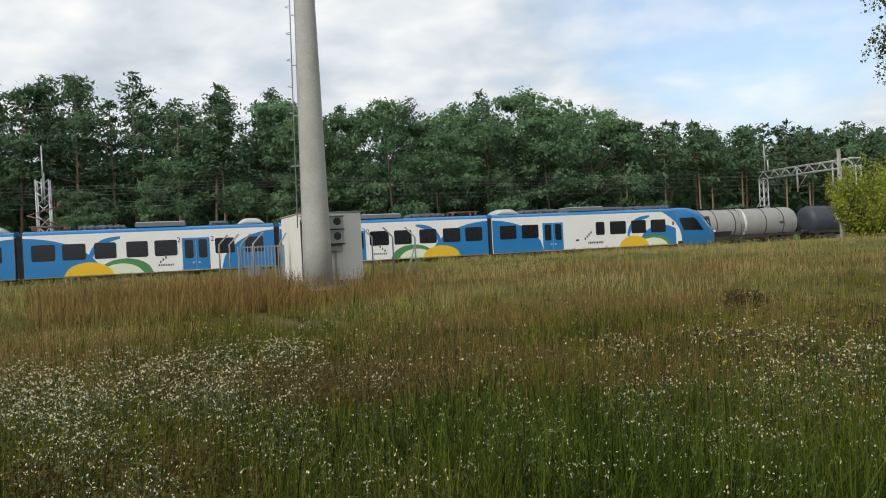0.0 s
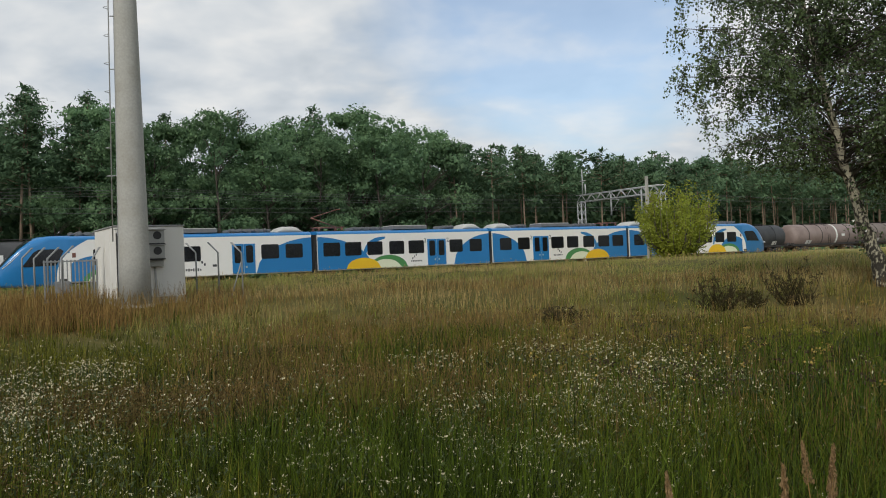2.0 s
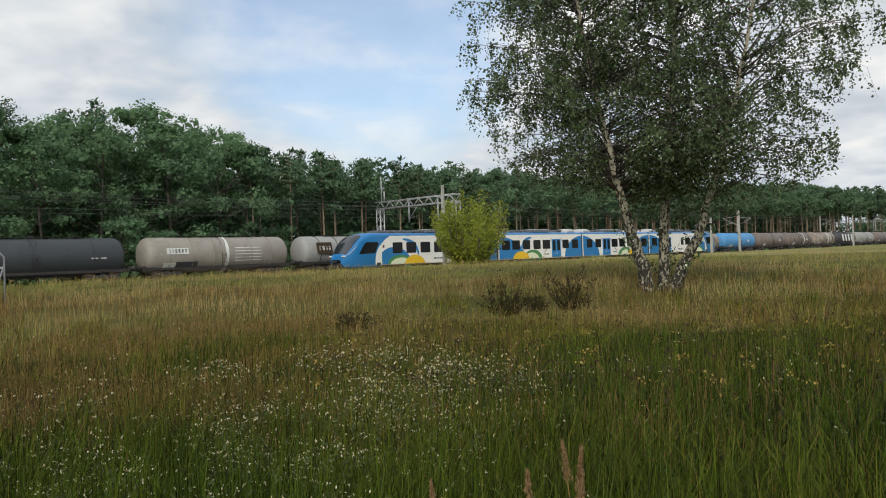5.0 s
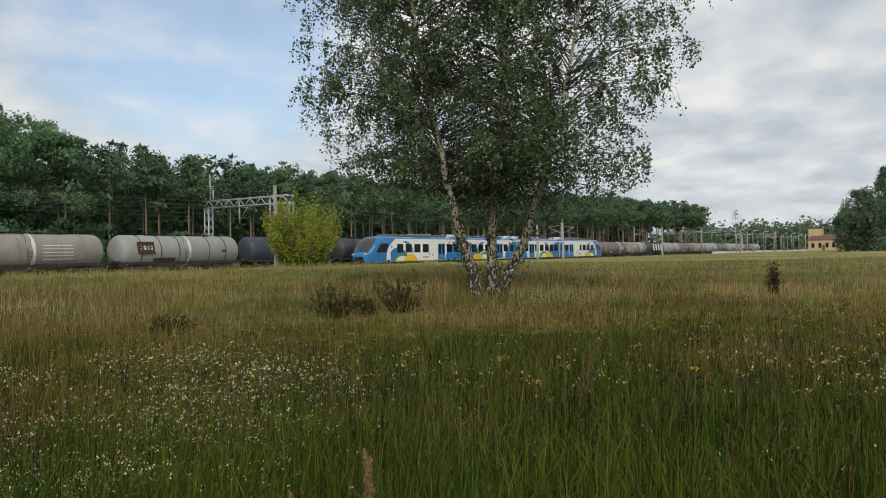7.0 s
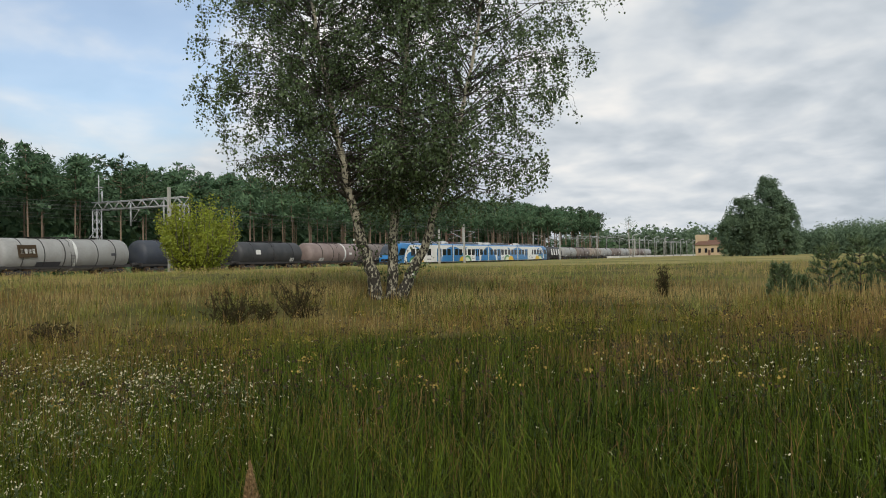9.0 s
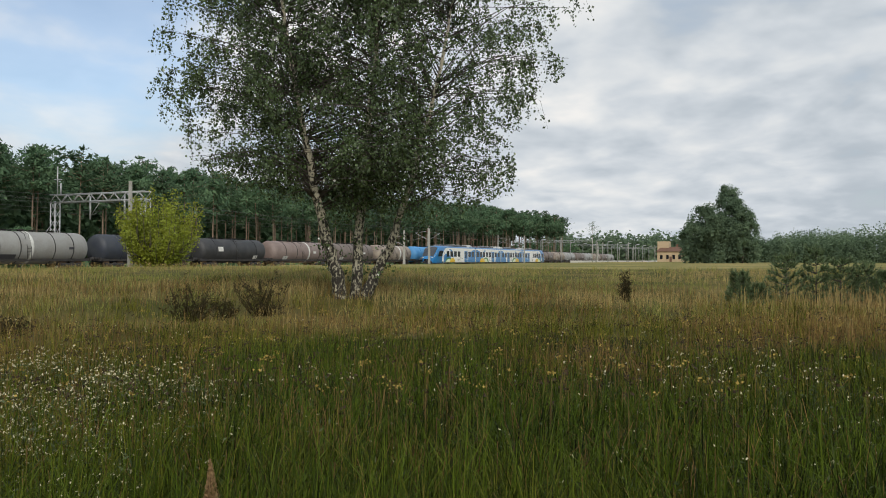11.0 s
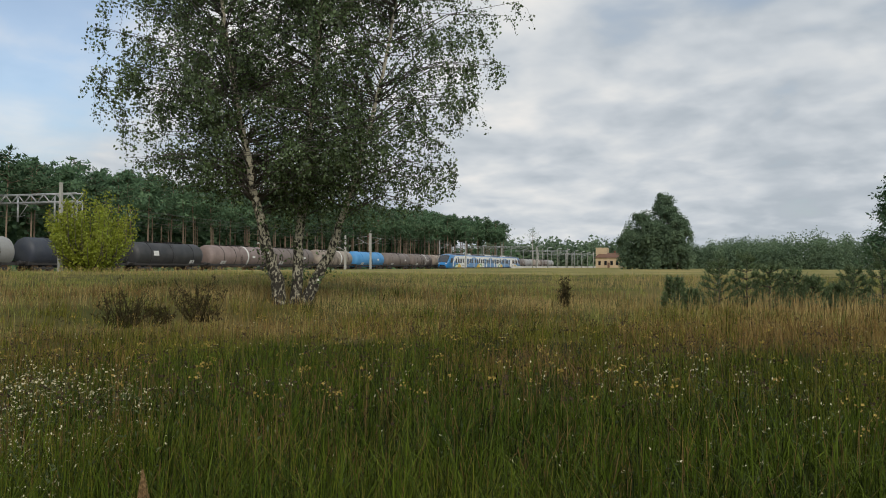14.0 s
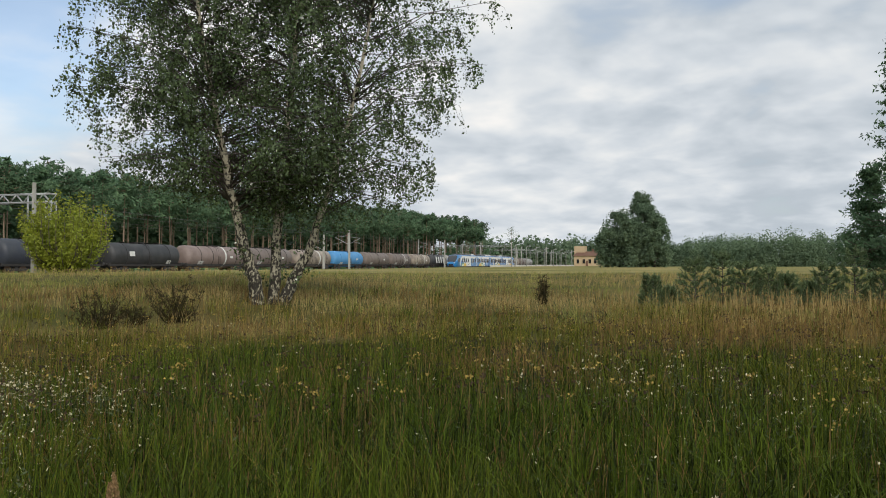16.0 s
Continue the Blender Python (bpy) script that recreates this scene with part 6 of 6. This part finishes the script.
def build_meadow():
    rng = np.random.default_rng(2)

    def lie(x, y):
        """Distance and bearing with wandering edges."""
        r = np.hypot(x, y) * (1 + 0.5 * (field_noise(x, y, 0.55, 41) - 0.5) + 0.35 * (field_noise(x, y, 1.7, 43) - 0.5))
        return r, np.degrees(np.arctan2(x, y)) + 26 * (field_noise(x, y, 0.6, 47) - 0.5)
    # green grass in tufts: lush and dark on one side, lighter and thinner elsewhere
    x, y, r = scatter(rng, 18500, 2.2, 62, power=0.85)
    rw, aw = lie(x, y)
    dry = field_noise(x, y, 0.33, 7)
    band = np.clip((rw - 13) / 8, 0, 1) * np.clip((46 - rw) / 16, 0, 1)
    keep = rng.uniform(0, 1, len(x)) > 0.42 * band + 0.95 * (dry - 0.5) + np.where(rw < 10, np.interp(aw, [-2, 16], [0.70, 0.0]), 0)
    x, y, r, rw, aw = x[keep], y[keep], r[keep], rw[keep], aw[keep]
    strip = field_noise(x * 0.35 + y * 0.12, y * 1.0, 0.42, 61)
    keep = rng.uniform(0, 1, len(x)) < np.where(rw > 12, 0.45 + 1.1 * strip, 1)
    x, y, r, rw, aw = x[keep], y[keep], r[keep], rw[keep], aw[keep]
    lush = np.clip((aw + 2) / 10, 0, 1) * np.interp(aw, [44, 64], [1.0, 0.6]) * np.clip((14 - rw) / 6, 0, 1) + 0.9 * (field_noise(x, y, 0.6, 17) - 0.60)
    away = rng.uniform(0, 1, len(x)) < np.clip((rw - 19) / 14, 0, 1)
    is_lush = (rng.uniform(0, 1, len(x)) < lush) & ~away
    for name, mk, mname, label in (("lush_grass", is_lush, "lush", "tall dark green meadow grass in tufts"), ("green_grass", ~is_lush & ~away, "grass", "thin yellowish green meadow grass"),
                                   ("pale_grass", away, "pale", "pale green meadow grass towards the railway")):
        bx, by, br, way, tall, out = tussocks(rng, x[mk], y[mk], r[mk], 13 if mname == "pale" else 17, 0.085)
        h = rng.uniform(0.22, 0.50, len(bx)) * tall * (0.75 + 0.5 * field_noise(bx, by, 0.5, 9)) * np.interp(br, [0, 10, 60], [1.0, 0.95, 0.8]) * (1.12 if mname == "lush" else 1.0)
        w = (0.0074 if mname == "lush" else 0.0058) * np.clip(br / 5.5, 1, 6.5) ** 0.5
        v, f = blades(rng, bx, by, h, w, 0.22 + 0.34 * out, 0.0, way)
        tagged(put(name, mesh_np(name, v, f, M[mname])), label, "grass", kind="stuff")
    # long arching blades close by
    x, y, r = scatter(rng, 15000, 2.4, 13, 2, 98, power=0.9)
    v, f = blades(rng, x, y, rng.uniform(0.35, 0.68, len(x)), 0.0085 * rng.uniform(0.6, 1.3, len(x)), 0.75)
    tagged(put("arching_grass", mesh_np("arching_grass", v, f, M["lush"])), "long arching green grass blades", "grass", kind="stuff")
    # dry stems
    x, y, r = scatter(rng, 185000, 2.6, 62, power=0.62)
    rw, aw = lie(x, y)
    dry = field_noise(x, y, 0.33, 7)
    clump = field_noise(x, y, 2.6, 53)
    band = np.clip((rw - 13) / 8, 0, 1) * np.clip((44 - rw) / 15, 0.16, 1)
    keep = rng.uniform(0, 1, len(x)) < (0.10 + 0.60 * band + 1.4 * (dry - 0.52) + 0.4 * (clump - 0.5)) * np.where(rw < 15, np.interp(aw, [-6, 14], [0.9, 0.12]), 1)
    x, y, r, rw = x[keep], y[keep], r[keep], rw[keep]
    h = rng.uniform(0.24, 0.60, len(x)) * np.interp(r, [0, 12, 60], [0.9, 0.95, 0.85])
    w = 0.0040 * np.clip(r / 5.5, 1, 6.5) ** 0.5
    away = rng.uniform(0, 1, len(x)) < np.clip((rw - 20) / 14, 0, 1)
    for name, mk, mname, label in (("dry_grass", ~away, "dry", "dry tan grass stems in the meadow"), ("straw_grass", away, "straw", "pale straw-coloured grass towards the railway")):
        v, f = blades(rng, x[mk], y[mk], h[mk], w[mk], 0.34, 0.5)
        tagged(put(name, mesh_np(name, v, f, M[mname])), label, "grass", kind="stuff")
    # low brown weeds, a tangle of small leaves, with thin grass between
    x, y, r = scatter(rng, 18000, 3.2, 15, -42, 16, power=0.8)
    rw, aw = lie(x, y)
    p = field_noise(x, y, 0.9, 71) + 0.35 * field_noise(x, y, 2.4, 73) + np.interp(aw, [-4, 16], [0.12, -0.45]) + np.interp(rw, [7, 10], [0.1, -0.3])
    keep = rng.uniform(0, 1, len(x)) < np.clip((p - 0.45) * 2.4, 0, 1)
    x, y, r = x[keep], y[keep], r[keep]
    k = np.repeat(np.arange(len(x)), 13)
    c = np.stack([x, y, ground_z(x, y)], 1)[k] + rng.normal(size=(len(k), 3)) * (0.055, 0.055, 0)
    tall = rng.uniform(0.16, 0.36, len(x))[k]
    c[:, 2] += tall * rng.uniform(0.15, 1, len(k)) ** 0.7
    v, f = leaves_np(rng, c, 0.030, 0.5)
    tagged(put("brown_weeds", mesh_np("brown_weeds", v, f, M["weed"])), "low brown weeds in a dense tangle", "weeds", kind="stuff")
    v, f = blades(rng, x, y, rng.uniform(0.18, 0.38, len(x)), np.full(len(x), 0.006), 0.25, 0.7)
    tagged(put("weed_stems", mesh_np("weed_stems", v, f, M["weed"])), "thin brown stems of low weeds", "weeds", kind="stuff")
    # tall dry grass against the fence and the shelter
    x, y, r = scatter(rng, 9000, 23.0, 31, -28, -2)
    keep = rng.uniform(0, 1, len(x)) < np.interp(np.degrees(np.arctan2(x, y)), [-28, -16, -12, -8, -4], [0.5, 0.9, 1.0, 0.45, 0.2])
    x, y = x[keep], y[keep]
    v, f = blades(rng, x, y, rng.uniform(0.40, 0.95, len(x)), np.full(len(x), 0.014), 0.3, 0.5)
    tagged(put("fence_grass", mesh_np("fence_grass", v, f, M["dry"])), "tall dry grass beside the fence", "grass", kind="stuff")
    # pale plumed grass round the young pines
    x, y = 28.6 + rng.normal(size=800) * 1.6 - 0.8, 7.0 + rng.normal(size=800) * 2.2
    v, f = blades(rng, x, y, rng.uniform(0.4, 0.85, len(x)), np.full(len(x), 0.011), 0.22, 0.7)
    tagged(put("plumed_grass", mesh_np("plumed_grass", v, f, M["straw"])), "pale plumed grass round the young pines", "grass", kind="stuff")
    # brown seeding stalks in patches
    x, y, r = scatter(rng, 70000, 2.6, 40, power=0.75)
    rw, aw = lie(x, y)
    p = field_noise(x * 0.6, y, 0.45, 23) + np.where((rw > 15) & (rw < 32), 0.16, 0) + np.where(rw < 5.0, np.interp(aw, [-8, 4], [0.3, 0]), 0)
    keep = rng.uniform(0, 1, len(x)) < np.clip((p - 0.5) * 2.0, 0, 1) * np.where(rw > 14, 0.9, np.interp(aw, [10, 40], [1.0, 0.22]))
    x, y, r = x[keep], y[keep], r[keep]
    v, f = blades(rng, x, y, rng.uniform(0.20, 0.44, len(x)), 0.007 * np.clip(r / 6, 1, 5) ** 0.6, 0.4, 0.9)
    tagged(put("brown_stalks", mesh_np("brown_stalks", v, f, M["brown_stalk"])), "reddish-brown seeding stalks in patches", "weeds", kind="stuff")
    # the meadow goes on thinly on the other side and underfoot
    x, y, r = scatter(rng, 16000, 0.5, 16, 96, 320, power=0.55)
    x2, y2, r2 = scatter(rng, 7000, 0.5, 2.7, power=0.55)
    x, y, r = np.concatenate([x, x2]), np.concatenate([y, y2]), np.concatenate([r, r2])
    v, f = blades(rng, x, y, rng.uniform(0.15, 0.36, len(x)), 0.007 * np.clip(r / 5, 1, 5) ** 0.6, 0.5)
    tagged(put("short_grass", mesh_np("short_grass", v, f, M["grass"])), "short green meadow grass", "grass", kind="stuff")
    # small white flowers: drifts (bearing, distance, their spreads, plants), and a few singly
    fx, fy = [], []
    for az, rr, sa, sr, cnt in ((-23, 5.0, 5.5, 1.1, 1100), (-16, 6.6, 2.5, 0.45, 260), (-27, 7.5, 4.0, 0.8, 240), (-10, 4.0, 8.0, 0.6, 420), (17, 4.3, 5.5, 0.55, 900), (27, 6.8, 2.2, 0.6, 330), (12, 7.6, 1.6, 0.4, 110),
                                (-3, 6.2, 5.0, 0.6, 170), (32, 6.1, 3.2, 0.5, 170), (68.5, 6.9, 2.6, 0.5, 90), (23, 4.9, 3.5, 0.6, 380), (56, 6.6, 7.0, 0.9, 50), (82, 5.5, 6.0, 0.8, 140), (-36, 6.0, 5.0, 1.0, 260),
                                (-20, 11.0, 9.0, 1.5, 330), (-24, 7.4, 4.0, 1.0, 1300), (-13, 8.6, 2.0, 0.35, 330), (-29, 6.4, 3.0, 0.6, 420), (22, 8.4, 2.0, 0.4, 260), (5, 3.6, 7.0, 0.35, 260), (10, 13.0, 12.0, 2.0, 160), (48, 11.0, 14.0, 2.0, 50)):
        cnt = int(cnt * 1.9)
        a, q = np.radians(rng.normal(size=cnt) * sa * 1.45 + az), np.maximum(2.6, (rng.normal(size=cnt) * sr * 1.4 + rr) * 1.38)
        fx.append(q * np.sin(a))
        fy.append(q * np.cos(a))
    x, y, r = scatter(rng, 700, 3.0, 20, power=0.8)
    x, y = np.concatenate(fx + [x]), np.concatenate(fy + [y])
    gap_ = field_noise(x, y, 6.0, 3) + 0.25 * rng.normal(size=len(x)) > 0.42
    x, y = x[gap_], y[gap_]
    n = len(x)
    h = rng.uniform(0.24, 0.47, n)
    c0 = np.stack([x, y, ground_z(x, y) + h], 1)
    per = 3
    c = np.repeat(c0, per, 0) + rng.normal(size=(n * per, 3)) * (0.012, 0.012, 0.005)
    m = n * per
    s = rng.uniform(0.0026, 0.0056, m) * np.clip(np.hypot(c[:, 0], c[:, 1]) / 6, 1, 1.7)
    k = np.arange(6) * math.pi / 3
    tilt = rng.normal(size=(m, 2)) * 0.7
    ring = np.stack([np.cos(k), np.sin(k)], 1)
    v = np.empty((m, 6, 3))
    v[:, :, 0] = c[:, None, 0] + s[:, None] * ring[None, :, 0]
    v[:, :, 1] = c[:, None, 1] + s[:, None] * ring[None, :, 1]
    v[:, :, 2] = c[:, None, 2] + s[:, None] * (ring[None, :, 0] * tilt[:, :1] + ring[None, :, 1] * tilt[:, 1:])
    tagged(put("white_flowers", mesh_np("white_flowers", v.reshape(-1, 3), np.arange(m * 6).reshape(m, 6), M["petal"])), "small white meadow flowers in drifts", "flowers", kind="stuff")
    v, f = blades(rng, x, y, h, np.full(n, 0.004), 0.02, 0.8)
    tagged(put("flower_stems", mesh_np("flower_stems", v, f, M["grass"])), "thin green stems of meadow flowers", "flowers", kind="stuff")
    lf = np.repeat(c0, 4, 0) + rng.normal(size=(n * 4, 3)) * (0.05, 0.05, 0.0)
    lf[:, 2] -= rng.uniform(0.02, 0.24, n * 4)
    v, f = leaves_np(rng, lf, 0.045, 0.3)
    tagged(put("flower_leaves", mesh_np("flower_leaves", v, f, M["silver"])), "small grey-green leaves of the white flowers", "flowers", kind="stuff")
    # withered dark heads and yellow ones on stalks, mostly ahead on the far side
    for name, mname, cnt, label in (("withered_flowers", "brown_head", 800, "dark withered flower heads on stalks"), ("yellow_flowers", "yellow_petal", 330, "clusters of small dull yellow flowers")):
        x, y, r = scatter(rng, cnt, 6.0, 18, 18, 96, power=0.7)
        pts = []
        for a, b, zz in zip(x, y, ground_z(x, y)):
            hh = rng.uniform(0.45, 0.72)
            pts += [np.array([a, b, zz + hh]) + rng.normal(size=3) * (0.035, 0.035, 0.015) for _ in range(9)]
        v, f = leaves_np(rng, np.array(pts), 0.022, 0.9)
        tagged(put(name, mesh_np(name, v, f, M[mname])), label, "flowers", kind="stuff")
        v, f = blades(rng, x, y, np.full(len(x), 0.55), np.full(len(x), 0.006), 0.05, 0.8)
        tagged(put("flower_stalks", mesh_np("flower_stalks", v, f, M["weed"])), "brown stalks of withered flowers", "flowers", kind="stuff")
    # seeding plumes on the crest before the railway
    u, v_ = rng.uniform(-18, 74, 700), rng.uniform(38.0, 50.0, 700)
    x, y = DU.x * u + DV.x * v_, DU.y * u + DV.y * v_
    h = rng.uniform(0.15, 0.40, len(x))
    v, f = blades(rng, x, y, h, np.full(len(x), 0.012), 0.08, 0.6)
    tagged(put("crest_grass", mesh_np("crest_grass", v, f, M["straw"])), "tall seeding grass along the railway", "grass", kind="stuff")
    c = np.repeat(np.stack([x, y, ground_z(x, y) + h], 1), 4, 0) + rng.normal(size=(len(x) * 4, 3)) * (0.025, 0.025, 0.05)
    v, f = leaves_np(rng, c, 0.10, 0.3, droop=-1.5)
    tagged(put("crest_plumes", mesh_np("crest_plumes", v, f, M["straw"])), "pale seed plumes of the railway grass", "grass", kind="stuff")
    # pale reed plumes close by
    for i, (X, Y, hh) in enumerate(((1.62, 1.98, 1.06), (1.69, 2.04, 0.96), (1.23, 1.56, 1.13), (1.50, 2.60, 0.84), (2.3, 2.9, 0.80))):
        root = thing("reed_plume", pose(X, Y, gz(X, Y), 0, 0, 37 * i), "pale tan feathery reed plume on a thin stalk", "reed", "reed plumes")
        tubes("stalk", [([(0, 0, 0), (0.02, 0, hh * 0.6), (0.05, 0, hh)], [0.004, 0.003, 0.002])], M["dry"], root, sides=4)
        k = rng.uniform(0, 1, 620)
        side = rng.uniform(0, 2 * math.pi, 620)
        out = 0.022 * (1.15 - k) * rng.uniform(0, 1, 620) ** 0.6
        c = np.stack([0.03 + 0.02 * k + out * np.cos(side), out * np.sin(side), hh * (0.78 + 0.22 * k)], 1)
        v, f = leaves_np(rng, c, 0.016, 0.22, droop=-2.2)
        tagged(put("plume", mesh_np("plume", v, f, M["plume"]), root), kind="stuff")


build_ground()
build_line()
build_overhead()
build_pole()
build_shelter()
build_fence()
train = build_passenger_train()
build_tank_train()
build_wood()
build_far()
build_bush()
build_birch()
build_small_growth()
build_station()
build_meadow()


def motions():
    rows = [(0, 44.2), (1.0, 60.3), (2.0, 76.0), (2.8, 88.1), (3.5, 98.2), (4.2, 108.2), (5.0, 119.5), (7.5, 154.2), (8.2, 164.4), (9.0, 176.4), (11.5, 211.8), (12.0, 219.0), (13.0, 233.0), (14.0, 246.2), (16.0, 270.3)]
    walk(train, [(t, pose(*track(u, TRAIN_V, RAIL_Z), 0, 0, TURN)) for t, u in rows])


motions()
